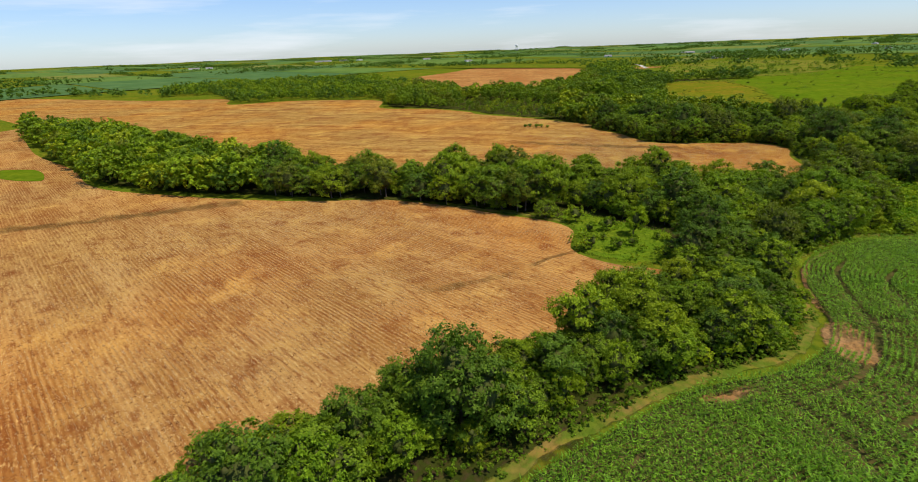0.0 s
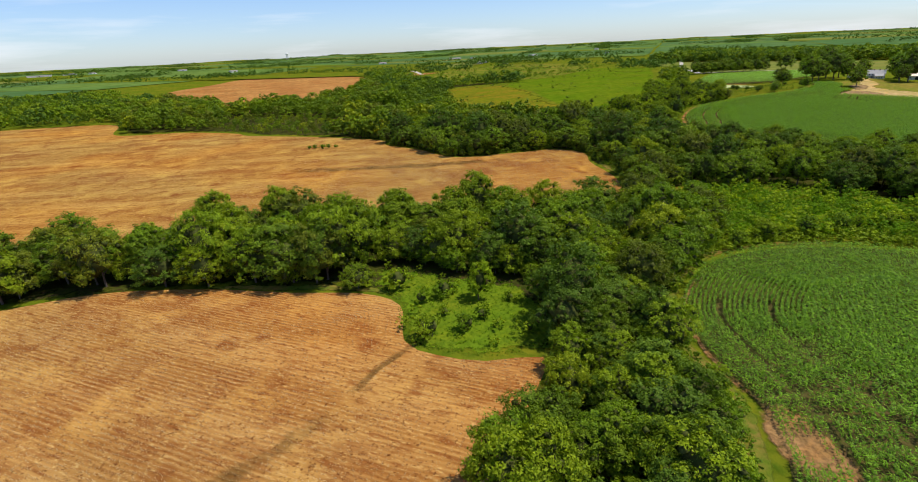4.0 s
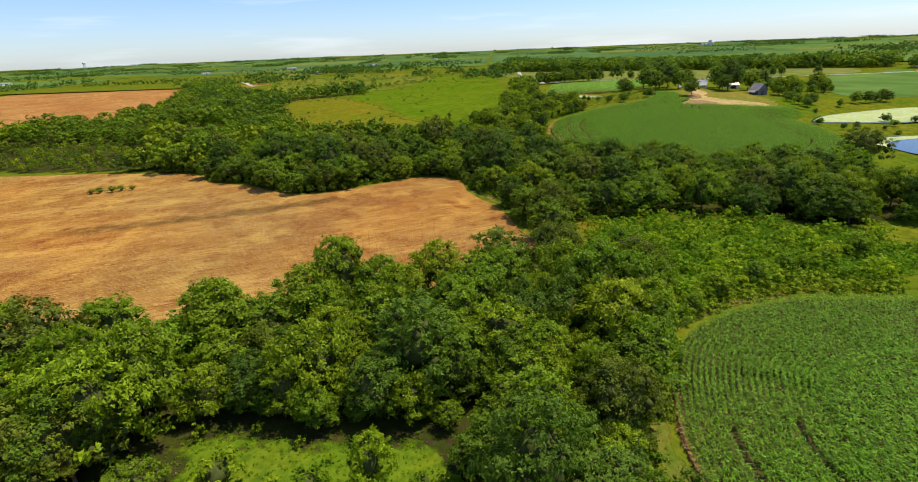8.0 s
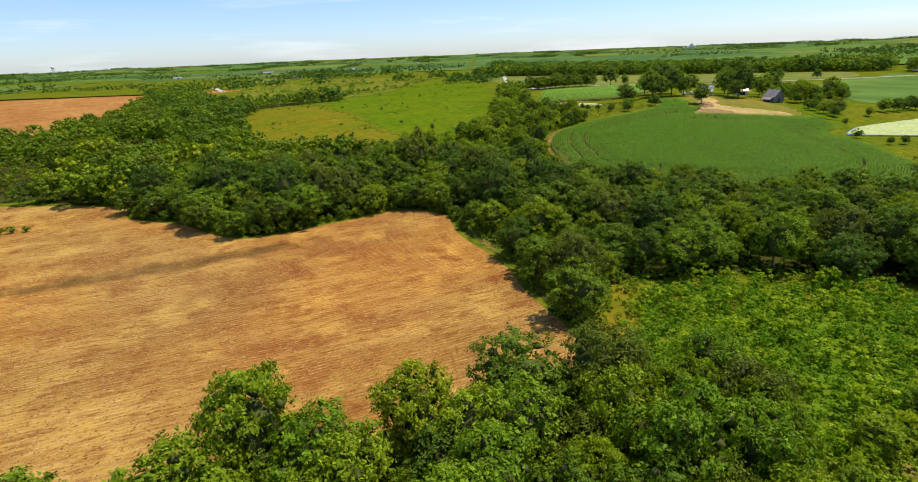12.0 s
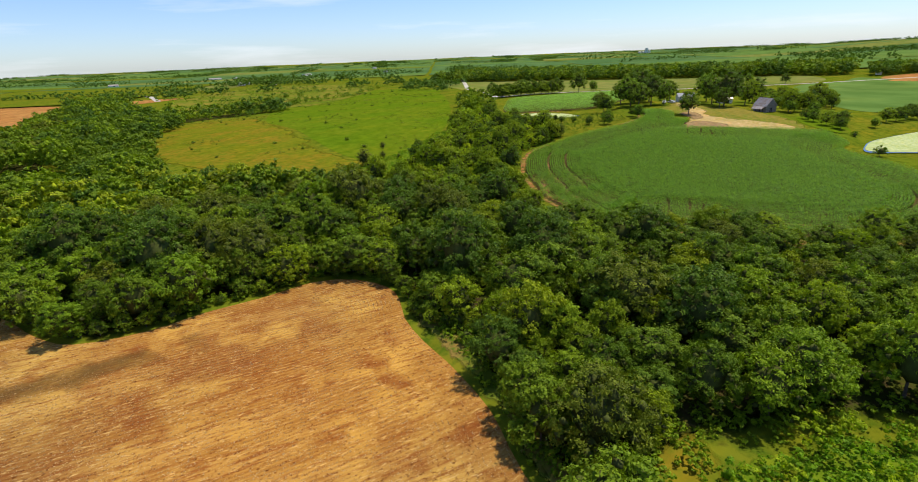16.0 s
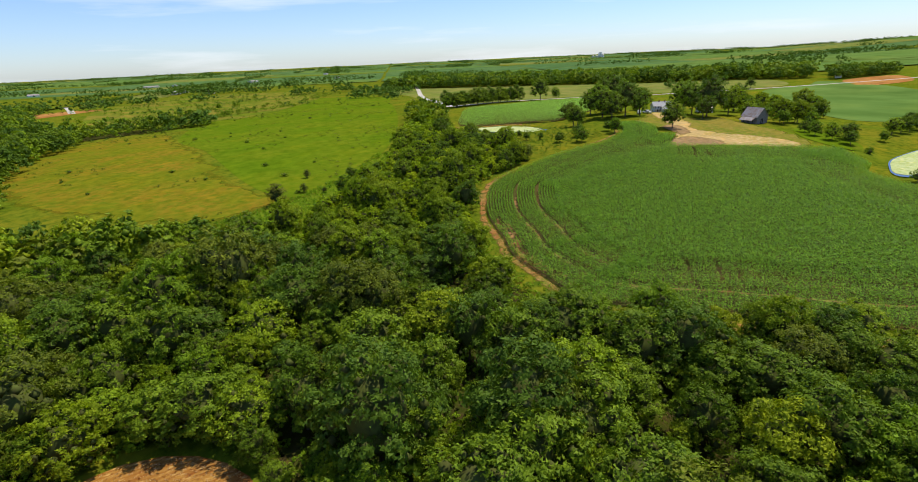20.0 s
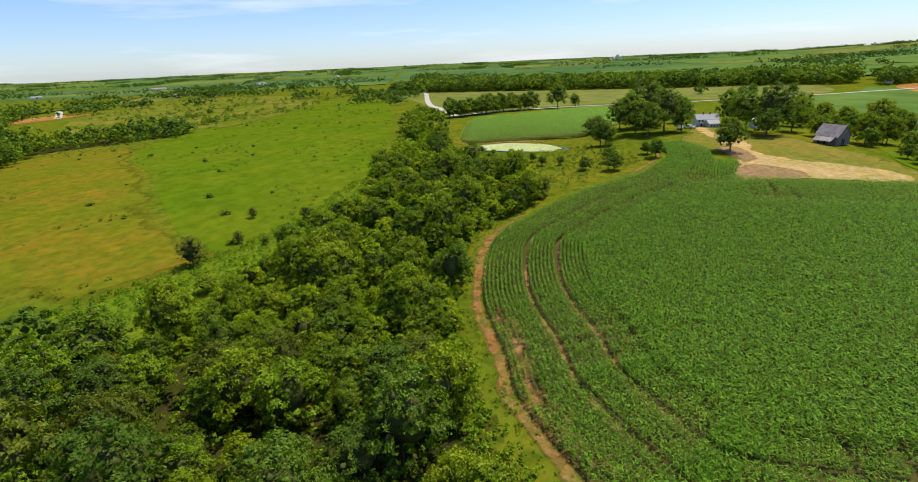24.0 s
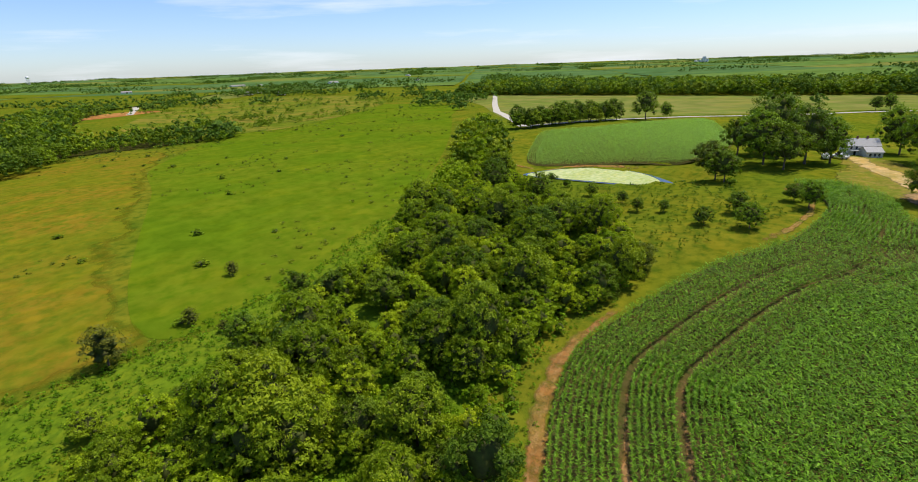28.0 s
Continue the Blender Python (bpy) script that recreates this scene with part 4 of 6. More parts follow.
for x, y, s in ((305, 254, 2.6), (313, 260, 2.3), (325, 249, 2.5), (329, 253, 1.8), (302, 262, 1.7), (318, 310, 1.5), (311, 296, 1.8), (308, 285, 2.0), (303, 278, 1.9), (306, 273, 1.6), (297, 284, 1.9), (336, 270, 1.4),
                (322, 318, 1.3), (362, 182, 1.9), (368, 186, 2.0), (356, 176, 2.0), (362, 172, 2.0), (352, 170, 1.6), (375, 178, 1.9), (382, 186, 1.9), (345, 164, 1.5), (308, 152, 1.4),
                (300, 140, 1.6), (304, 136, 1.6), (312, 128, 1.4), (322, 126, 1.5), (372, 160, 1.7), (392, 158, 2.2), (400, 155, 2.2), (408, 152, 2.3), (416, 148, 2.2), (424, 152, 2.2),
                (332, 132, 1.5), (340, 122, 1.4), (300, 121, 1.7), (312, 115, 1.3)):
    if s > 1.55:
        plant(("maple", "elm", "oak")[int(x + y) % 3], int(x) % 3, x, y, s * (0.36 if x > 345 else 0.25), 1.0, x, "bushes near the ponds and the farmyard", "rounded green bush standing near pond and farmyard")
        continue
    plant("shrub", int(x) % 3, x, y, s, 1.0, x, "bushes near the ponds and the farmyard")
for x, y, s in ((-31, 46, 1.0), (-26, 44, 1.15), (-33, 42, 0.9)):
    plant("shrub", int(-x) % 3, x, y, s * 2.2, 0.85, x, "olive bushes at the hedgerow's end", "rounded yellow-olive bush at the hedgerow's end")
for k in range(14):
    u = k / 13
    plant("willow", k % 3, 27 + 30 * u + rng.uniform(-0.5, 0.5), 60.5 + 11 * u * u + 6 * u + rng.uniform(-0.4, 0.4), rng.uniform(0.5, 0.75), 0.85, k, "low bright trees along the hedge's sunny side")
plant("osage", 1, 233, 117, 1.25, 0.85, label="rounded dark tree at the corner of the corn")
for k in range(22):
    u = k / 21
    q = np.array([(118, 160), (125, 171), (129.5, 183), (132, 192), (135.5, 200), (140, 208)], float)
    i, f = min(int(u * 5), 4), u * 5 - min(int(u * 5), 4)
    x, y = q[i] * (1 - f) + q[i + 1] * f + rng.uniform(-1.2, 1.2, 2) + (1.2, -0.5)
    plant("shrub", k % 3, float(x), float(y), rng.uniform(0.45, 1.25), 0.9, k, "low shrubs at the wood's sunny edge")
for kind, x, y, s in [("oak", 213.5, 285.5, 0.82), ("hack", 218.5, 283, 0.8), ("hack", 214, 288.5, 0.6), ("oak", 229, 303, 0.6), ("hack", 252, 289, 0.5), ("oak", 242, 297, 0.6), ("elm", 194, 286.5, 0.5), ("oak", 205, 284, 0.5), ("hack", 270, 264, 0.80), ("osage", 273, 261, 0.75), ("maple", 228, 268, 0.75)]:
    plant(kind, int(x) % 3, x, y, s, 0.9, x, "darker trees among the willows")
for k in range(26):
    u = k / 25
    i, f = min(int(u * 5), 4), u * 5 - min(int(u * 5), 4)
    x, y = q[i] * (1 - f) + q[i + 1] * f + rng.uniform(-1.0, 1.0, 2) + (2.4, -1.2)
    plant(("elm", "maple", "walnut", "oak")[k % 4], k % 3, float(x), float(y), rng.uniform(0.3, 0.55), 1.0, k, "low bushy trees at the wood's edge", "low bushy young tree at the wood's edge")
rim = B_POLY[(B_POLY[:, 0] > 60) & (B_POLY[:, 1] > 195) & (B_POLY[:, 1] < 310)]
tang = np.gradient(rim, axis=0)
side = np.stack([tang[:, 1], -tang[:, 0]], 1) / (np.linalg.norm(tang, axis=1)[:, None] + 1e-9)
if inside(B_POLY, rim + side * 1.5).mean() > 0.5:
    side = -side
for i, (p, s) in enumerate(zip(rim, side)):
    x, y = p + s * rng.uniform(1.6, 3.2)
    plant(("elm", "maple", "oak")[i % 3], i % 3, float(x), float(y), rng.uniform(0.28, 0.5), 1.0, i, "low bushy trees at the wood's edge", "low bushy young tree at the wood's edge")
    for q in range(i % 2):
        x, y = p + s * rng.uniform(1.2, 3.0) + tang[i] * rng.uniform(-0.5, 0.5)
        plant("shrub", (i + q) % 3, float(x), float(y), rng.uniform(0.4, 1.0), 0.9, i, "low shrubs along the stubble's far rim")
# small bushes dotted over the pasture
PASTURE = np.array([(186, 296), (210, 302), (232, 309), (266, 328), (316, 368), (372, 425), (440, 500), (560, 640), (420, 700), (320, 620), (300, 556), (215, 555), (180, 540), (150, 400), (165, 320)], float)
for i, (x, y) in enumerate(scatter(PASTURE, 21, 31)):
    if i % 5 < 2:
        plant("shrub", i % 3, x, y, rng.uniform(0.4, 1.0), 0.55, x, "small bushes in the pasture", "small dull green bush in the open pasture")
for x, y, s in ((211, 306, 0.75), (223, 321, 0.75), (214, 300, 0.5)):
    plant("cedar", 0, x, y, s * 0.6, 1.0, x, label="small dark cedar in the pasture")


# ---- joined woods ----
def simple_tree(seed, tall, wide, leaves, leaf, lobes):
    r = np.random.default_rng(seed)
    return crown_arrays(r, tall, wide, leaves, leaf, base=0.04, lobes=lobes, heart=False, core=0.55)[:2]


def join_trees(name, spots, models, mat, label):
    """One mesh of many trees: spots of (x, y, size, squash, spin, model)."""
    vs, fs, k0 = [], [], 0
    for x, y, size, squash, spin, m in spots:
        v, f = models[m]
        c, s = math.cos(spin) * size, math.sin(spin) * size
        w = np.column_stack([v[:, 0] * c - v[:, 1] * s + x, v[:, 0] * s + v[:, 1] * c + y, v[:, 2] * size * squash + float(height(x, y))])
        vs.append(w)
        fs.append(f + k0)
        k0 += len(v)
    tagged(new(name, quad_mesh(name, np.concatenate(vs), np.concatenate(fs), mat)), label, "woodland", kind="stuff")


def far_wood(outline, gap, seed, low=0.8, high=1.2):
    r = np.random.default_rng(seed + 100)
    return [(x, y, r.uniform(low, high), r.uniform(0.85, 1.1), r.uniform(0, 6.28), int(r.integers(4))) for x, y in scatter(outline, gap, seed)]


MID = [simple_tree(70 + k, 10.5, 4.9, 800, 0.66, 16) for k in range(4)]
for k, (x, y, a, b, c, m) in enumerate(far_wood(WOOD_4, 8.4, 5, 0.7, 1.25)):
    if inside(CLEARING, np.array([(x, y)]))[0] or inside(TILLED, np.array([(x, y)]))[0]:
        continue
    if inside(LOW_WOOD, np.array([(x, y)]))[0]:
        a *= 0.42
    joined.append((("oak", "elm", "maple", "maple", "osage", "walnut")[int(rng.integers(6))], x, y, a, b, c))
SIDE_WOOD = [(118, 348), (132, 350), (147, 372), (152, 415), (175, 466), (205, 516), (224, 566), (186, 606), (150, 560), (130, 506), (120, 440)]
for x, y, a, b, c, m in far_wood(SIDE_WOOD, 8.4, 8, 0.7, 1.25):
    joined.append((("oak", "elm", "oak", "maple", "hack")[int(rng.integers(5))], x, y, a, b, c))
for kind, mat, label in (("maple", LEAF_MAPLE, "green maples of the wider wood"), ("locust", LEAF_LOCUST, "bright locust trees of the wider wood"), ("hack", LEAF_HACK, "dull green trees of the wider wood"),
                         ("oak", LEAF, "dark green trees of the wider wood"), ("elm", LEAF_ELM, "mid-green trees of the wider wood"), ("walnut", LEAF_WALNUT, "light green trees of the wider wood"),
                         ("osage", LEAF_OLIVE, "olive green trees of the wider wood"), ("willow", LEAF_LIGHT, "pale willows of the wider wood"), ("shrub", LEAF_SHRUB, "green shrubs of the wider wood")):
    size = {"willow": 0.62, "shrub": 0.3}.get(kind, 1.0)
    spots = [(x, y, a * size, b, c, int(rng.integers(4))) for kd, x, y, a, b, c in joined if kd == kind]
    if spots:
        join_trees("woodland", spots, MID, mat, label)
FAR = [simple_tree(80 + k, 10, 5.6, 300, 0.95, 8) for k in range(4)]
spots = []
for k, (o, gap) in enumerate(((WOOD_5, 10.0), (WOOD_6, 10.5), (WOOD_7, 9.5), (WOOD_8, 7), (WOOD_9, 7))):
    spots += far_wood(o, gap, 40 + k, *((0.5, 1.3), (0.6, 1.3), (0.5, 1.3), (0.8, 1.75), (0.9, 1.4))[k])
spots = [p for p in spots if not inside(TILLED, np.array([p[:2]]))[0]]
turns = rng.integers(4, size=len(spots))
for k, (mat, label) in enumerate(((LEAF_HAZY, "distant dull green woods and tree lines with haze in their colour"), (LEAF_ELM, "distant mid-green woods and tree lines"),
                                  (LEAF_MAPLE, "distant deep green woods and tree lines"), (LEAF_WALNUT, "distant light green woods and tree lines"))):
    join_trees("woodland", [p for p, q in zip(spots, turns) if q == k], FAR, mat, label)


# ---- patches of ground ----
def ribbon(name, line, half, material, lift, label, category, smoothly=True, step=3.0, wobble=0.0, seed=0, full=1.2):
    """A strip of ground along a line."""
    p = np.array(line, float)
    out = []
    for k in range(len(p) - 1):
        m = max(1, int(np.linalg.norm(p[k + 1] - p[k]) / step))
        for u in np.arange(m) / m:
            a, b, c, d = p[max(k - 1, 0)], p[k], p[k + 1], p[min(k + 2, len(p) - 1)]
            out.append(0.5 * (2 * b + (c - a) * u + (2 * a - 5 * b + 4 * c - d) * u * u + (3 * b - a - 3 * c + d) * u ** 3) if smoothly else b + (c - b) * u)
    out.append(p[-1])
    p = np.array(out)
    t = np.gradient(p, axis=0)
    t /= np.linalg.norm(t, axis=1)[:, None] + 1e-9
    nrm = np.stack([-t[:, 1], t[:, 0]], 1)
    r = np.random.default_rng(seed)
    n = len(p)
    w1 = half * (1 + wobble * r.uniform(-1, 1, n))
    w2 = half * (1 + wobble * r.uniform(-1, 1, n))
    cols = [p + nrm * w1[:, None], p + nrm * w1[:, None] * 0.35, p - nrm * w2[:, None] * 0.35, p - nrm * w2[:, None]]
    v = np.concatenate([np.column_stack([c, height(c[:, 0], c[:, 1]) + lift]) for c in cols])
    f = np.concatenate([np.stack([np.arange(n - 1) + k * n, np.arange(n - 1) + (k + 1) * n, np.arange(1, n) + (k + 1) * n, np.arange(1, n) + k * n], 1) for k in range(3)])
    me = mesh_np(name, v, f[:, ::-1], [material], True)
    ends = np.clip(np.minimum(np.arange(n), np.arange(n)[::-1]) / 3, 0, 1)
    cover(me, np.concatenate([ends * k for k in (0, full, full, 0)]))
    return tagged(new(name, me), label, category, kind="structure")


field("pasture", [(207, 304), (232, 309), (268, 328), (318, 370), (374, 426), (440, 500), (560, 640), (500, 740), (330, 600), (246, 474), (226, 400), (206, 330)], MOWN, 0.05,
      "bright green grazed pasture on the slope", "pasture", step=10)
field("dry_pasture", [(204, 304), (205, 330), (225, 400), (245, 474), (262, 530), (215, 550), (180, 535), (150, 410), (160, 335), (178, 304)], DRY_GRASS, 0.05,
      "yellowing rough pasture with dry grass", "pasture", step=10)
field("clearing", CLEARING, MOWN, 0.12, "open green clearing in the wood", "grass", step=8)
field("dry_gap", DRY_GAP, DRY_GRASS, 0.12, "yellow dry grass beside the weeds", "grass", step=3)
for x, y, s in ((129, 142, 5), (134, 134, 3.5), (121, 141, 3), (146, 126, 3)):
    field("dry_gap", [(x + s * math.cos(q) * (1.5 if int(q) % 2 else 1.1), y + s * math.sin(q) * 0.7) for q in np.arange(0, 6.2, 0.7)], DRY_GRASS, 0.16, "yellow dry grass among the weeds", "grass", step=2)
field("weed_ground", WEED_PATCH, WEEDS, 0.07, "rank bright green weeds between the woods", "weeds")
field("glade", GLADE, WEEDS, 0.07, "bright green grassy glade at the field's corner", "grass")
field("weed_ground", [(150, 286), (180, 274), (196, 280), (212, 288), (228, 297), (246, 302), (268, 320), (263, 327), (236, 312), (210, 305), (186, 303), (160, 306)], WEEDS, 0.09, "bright green weeds at the foot of the pasture", "weeds")
ribbon("damp_soil", [(22, 249), (40, 241), (57, 235.5), (74, 230), (90, 226), (104, 222.5)], 4.4, DAMP, 0.13, "dark damp swale across the stubble", "soil", wobble=0.35, seed=8, full=0.75)
ribbon("damp_soil", [(-150, 131), (-134, 135.5), (-111, 141.5), (-84, 152), (-68, 157)], 4.2, DAMP, 0.13, "dark damp swale across the stubble", "soil", wobble=0.35, seed=9, full=0.75)
ribbon("gully", [(29, 107.5), (24.2, 105.7), (20.8, 103.6), (14.7, 100.2), (9, 96)], 0.9, DAMP, 0.14, "shallow washed gully at the field's corner", "gully", wobble=0.6, full=1.0)
ribbon("gully", [(16, 100.6), (9, 96), (4, 92.8), (-1, 90.8), (-6, 89.3), (-14, 88)], 1.7, DAMP, 0.135, "broad faint wash across the stubble", "gully", wobble=0.5, seed=14, full=0.5)
ribbon("verge", [(-14, 26), (4, 43), (13, 49), (30, 58), (41, 61.5), (49, 65), (55.5, 72), (58, 78), (62.5, 90), (69, 98), (79, 105), (90, 109.5), (100, 109.5), (111, 106.5), (121, 100)], 1.5, VERGE, 0.1,
       "grassy verge with bare patches beside the corn", "verge", wobble=0.35, seed=1)
ribbon("verge", [(110, 150), (117.5, 162), (123.5, 172), (128, 184), (130.5, 193), (133.5, 200), (137.5, 206), (139.5, 213)], 2.4, VERGE, 0.11, "sunny grass verge between stubble and wood", "verge", wobble=0.3, seed=11)
ribbon("verge", [(-8, 147.5), (11, 137), (24, 129), (28.5, 121)], 1.4, VERGE, 0.11, "grass verge at the stubble's rim", "verge", wobble=0.4, seed=12)
ribbon("bare_soil", [(86, 104.8), (78, 101), (70, 95.6), (64.6, 88.5), (60.5, 79), (58.5, 72)], 0.75, BARE, 0.14, "orange soil at the corn's rim", "soil", wobble=0.5, seed=25, full=1.1)
EDGE = np.array([(193, 200), (196, 208), (203, 221), (210, 228), (223, 242), (243, 254)], float)
along = np.gradient(EDGE, axis=0)
across = np.stack([along[:, 1], -along[:, 0]], 1) / np.linalg.norm(along, axis=1)[:, None]
ribbon("track", [(192, 190)] + [tuple(p) for p in EDGE - across * 1.1] + [(262, 256.8)], 1.35, PATH, 0.12, "bare orange soil track round the corn", "track", wobble=0.45, seed=2, full=1.05)
for off, half, k in ((2.2, 2.6, 21), (8.0, 0.6, 22), (14.2, 0.6, 23)):
    ribbon("bare_soil", [tuple(p) for p in (EDGE + across * off)[: 6 if off > 3 else 5]], half, BARE, 0.13, "orange soil showing between the outer corn rows", "soil", wobble=0.35, seed=k, full=0.7 if off > 3 else 0.75)
LOWER = np.array([(225, 133), (211, 152), (201, 177), (195, 190), (193, 200)], float)
along = np.gradient(LOWER, axis=0)
across = np.stack([along[:, 1], -along[:, 0]], 1) / np.linalg.norm(along, axis=1)[:, None]
ribbon("bare_soil", [tuple(p) for p in LOWER + across * 8.1], 0.6, BARE, 0.13, "bare lane between corn rows", "soil", wobble=0.4, seed=24, full=1.2)
ribbon("track", [(298, 250), (312, 247.5), (326, 248.5), (334, 253), (341, 260)], 1.0, PATH, 0.1, "bare orange soil at the corn's edge", "track", wobble=0.4, seed=3)
ribbon("track", [(222, 132), (208, 150), (199, 171), (193, 188)], 1.9, PATH, 0.1, "bare orange soil at the corn's edge", "track", wobble=0.5, seed=4)
ribbon("track", [(332, 345), (334, 330), (342, 328), (350, 318), (354, 306)], 1.4, PATH, 0.1, "bare soil bank between pond and corn", "track", wobble=0.4, seed=5)
field("lawn", [(312, 223), (323, 224), (332, 222), (340, 229), (345, 244), (357, 252), (378, 256), (396, 258), (399, 247), (380, 233), (393, 224), (380, 211), (371, 200), (361, 189), (347, 181), (333, 182), (320, 208)],
      LAWN, 0.09, "yellowed dry grass of the farmyard", "lawn", step=5)
for pts in ([(29, 54.5), (33, 56), (38.5, 57), (39, 55.5), (35, 53.5), (30, 52.5)], [(53, 66), (57, 72), (61.5, 72), (61, 65), (58, 60), (54, 61)]):
    field("bare_soil", pts, BARE, 0.13, "bare reddish soil patch at the corn's edge", "soil", step=1.5, edge=1.0, rim=1.5)
field("yard", [(310, 223), (316, 214), (322, 203), (331, 187), (339, 183), (346, 189), (347, 200), (344, 212), (349, 224), (364, 229), (384, 246), (398, 252), (396, 258), (380, 252), (360, 240), (346, 232), (333, 227), (322, 225)],
      YARD, 0.14, "bare trodden straw-coloured farmyard ground", "yard", step=3)
field("yard_soil", [(309, 223), (314, 214), (320, 206), (327, 206), (331, 214), (330, 222), (322, 225)], YARD_SOIL, 0.19, "darker bare soil at the yard's corner", "soil", step=3)
field("yard_soil", [(330, 224), (336, 229), (343, 236), (351, 237), (352, 230), (344, 224), (336, 221)], YARD_SOIL, 0.19, "darker bare soil beneath the yard tree", "soil", step=3)
ROAD_2 = [(412, 408), (470, 390), (530, 368), (640, 302), (725, 228), (900, 85)]
ROAD_1 = [(412, 408), (487, 500), (580, 592), (680, 688), (900, 905), (1500, 1500)]
ROAD_3 = [(310, 890), (326, 954), (341, 1016), (357, 1135), (367, 1254), (398, 1461), (440, 1800)]
for line, half in ((ROAD_2, 2.2), (ROAD_1, 2.8), (ROAD_3, 3.6)):
    ribbon("road", line, half, GRAVEL, 0.25, "pale gravel country road", "road", smoothly=False, step=12)

# fields of the middle distance
for outline, mat, label in (
        ([(-75, 870), (-52, 660), (-20, 590), (12, 510), (42, 528), (70, 492), (88, 560), (122, 585), (156, 700), (180, 800), (213, 975), (60, 1190), (-20, 1010)], FAR_SOIL, "bare red-brown tilled field"),
        ([(265, 866), (320, 890), (350, 912), (330, 945), (285, 930)], FAR_SOIL, "bare red-brown tilled strip"),
        ([(425, 418), (530, 380), (640, 318), (735, 240), (838, 282), (788, 413), (740, 594), (678, 745), (560, 590)], FAR_HAY, "pale cut hay field beyond the road"),
        ([(436, 172), (500, 204), (600, 240), (690, 246), (740, 222), (800, 212), (706, 148), (560, 118), (480, 140)], HAZY_CROP, "even green crop beyond the farmyard"),
        ([(735, 176), (812, 196), (880, 154), (800, 140)], FAR_SOIL, "strip of bare brown soil"),
        ([(493, 1500), (629, 1400), (700, 1420), (508, 1093), (420, 1116), (362, 1170)], FAR_HAY, "dry tan hay field"),
        ([(342, 172), (356, 186), (376, 190), (368, 176), (352, 166)], MOWN, "small green field behind the barn"),
        ([(-110, 600), (-72, 560), (-60, 590), (-95, 640)], FAR_SOIL, "small tilled clearing"),
        ([(-212, 222), (-190, 205), (-170, 200), (-190, 222)], MOWN, "patch of green grass in the stubble"),
        ([(330, 570), (440, 640), (560, 760), (610, 900), (520, 1020), (400, 960), (340, 900), (270, 700)], ROUGH, "rough green hill pasture")):
    field("far_field", outline, mat, 0.16, label, step=14)

# ---- far country: a patchwork of fields with lines of trees ----
far_rng = np.random.default_rng(5)
far_spots = []
c45 = math.sqrt(0.5)
FAR_MATS = [(HAZY_CROP, "distant green crop field with haze in its colour"), (HAZY_DEEP, "distant dark green crop field with haze in its colour"), (FAR_HAY, "distant pale hay field"), (HAZY_CROP, "distant green crop field with haze in its colour"),
            (HAZY_DEEP, "distant dark green crop field with haze in its colour"), (MEADOW, "distant green pasture")]
for iu in range(-12, 13):
    for iv in range(-12, 13):
        u0, v0 = iu * 420.0, iv * 420.0
        cx, cy = 250 + (u0 + v0 + 420) * c45, 350 + (u0 - v0) * c45
        dist, az = math.hypot(cx - 150, cy - 150), math.degrees(math.atan2(cx - 150, cy - 150))
        if dist < 1000 or dist > 4300 or not -52 < az < 108:
            continue
        cut = far_rng.uniform(0.35, 0.65)
        for a0, a1 in ((0.0, cut), (cut, 1.0)):
            mat, label = FAR_MATS[int(far_rng.integers(len(FAR_MATS)))]
            corner = [(u0 + 420 * a, v0 + 420 * b) for a, b in ((a0 + 0.01, 0.01), (a1 - 0.01, 0.01), (a1 - 0.01, 0.99), (a0 + 0.01, 0.99))]
            field("far_field", [(250 + (u + v) * c45, 350 + (u - v) * c45) for u, v in corner], mat, 1.3, label, step=70, smoothly=False)
        for side in range(3):
            if far_rng.uniform() < 0.36:
                m = int(420 / 8)
                t = np.arange(m) / m
                t = t[(t > far_rng.uniform(0, 0.4)) & (t < far_rng.uniform(0.55, 1.0))]
                w = far_rng.uniform(2, 9)
                for q in t:
                    a, b = ((0, q), (q, 0), (cut, q))[side]
                    u, v = u0 + 420 * a + far_rng.uniform(-w, w), v0 + 420 * b + far_rng.uniform(-w, w)
                    far_spots.append((250 + (u + v) * c45, 350 + (u - v) * c45, far_rng.uniform(0.7, 1.25), far_rng.uniform(0.8, 1.1), far_rng.uniform(0, 6), int(far_rng.integers(3))))
        if far_rng.uniform() < 0.3:
            ou, ov = u0 + far_rng.uniform(0, 420), v0 + far_rng.uniform(0, 420)
            for q in range(60):
                u, v = ou + far_rng.normal(0, 60), ov + far_rng.normal(0, 22)
                far_spots.append((250 + (u + v) * c45, 350 + (u - v) * c45, far_rng.uniform(0.8, 1.3), 1.0, far_rng.uniform(0, 6), int(far_rng.integers(3))))
VERY_FAR = [simple_tree(90 + k, 10, 6.5, 60, 1.9, 4) for k in range(3)]
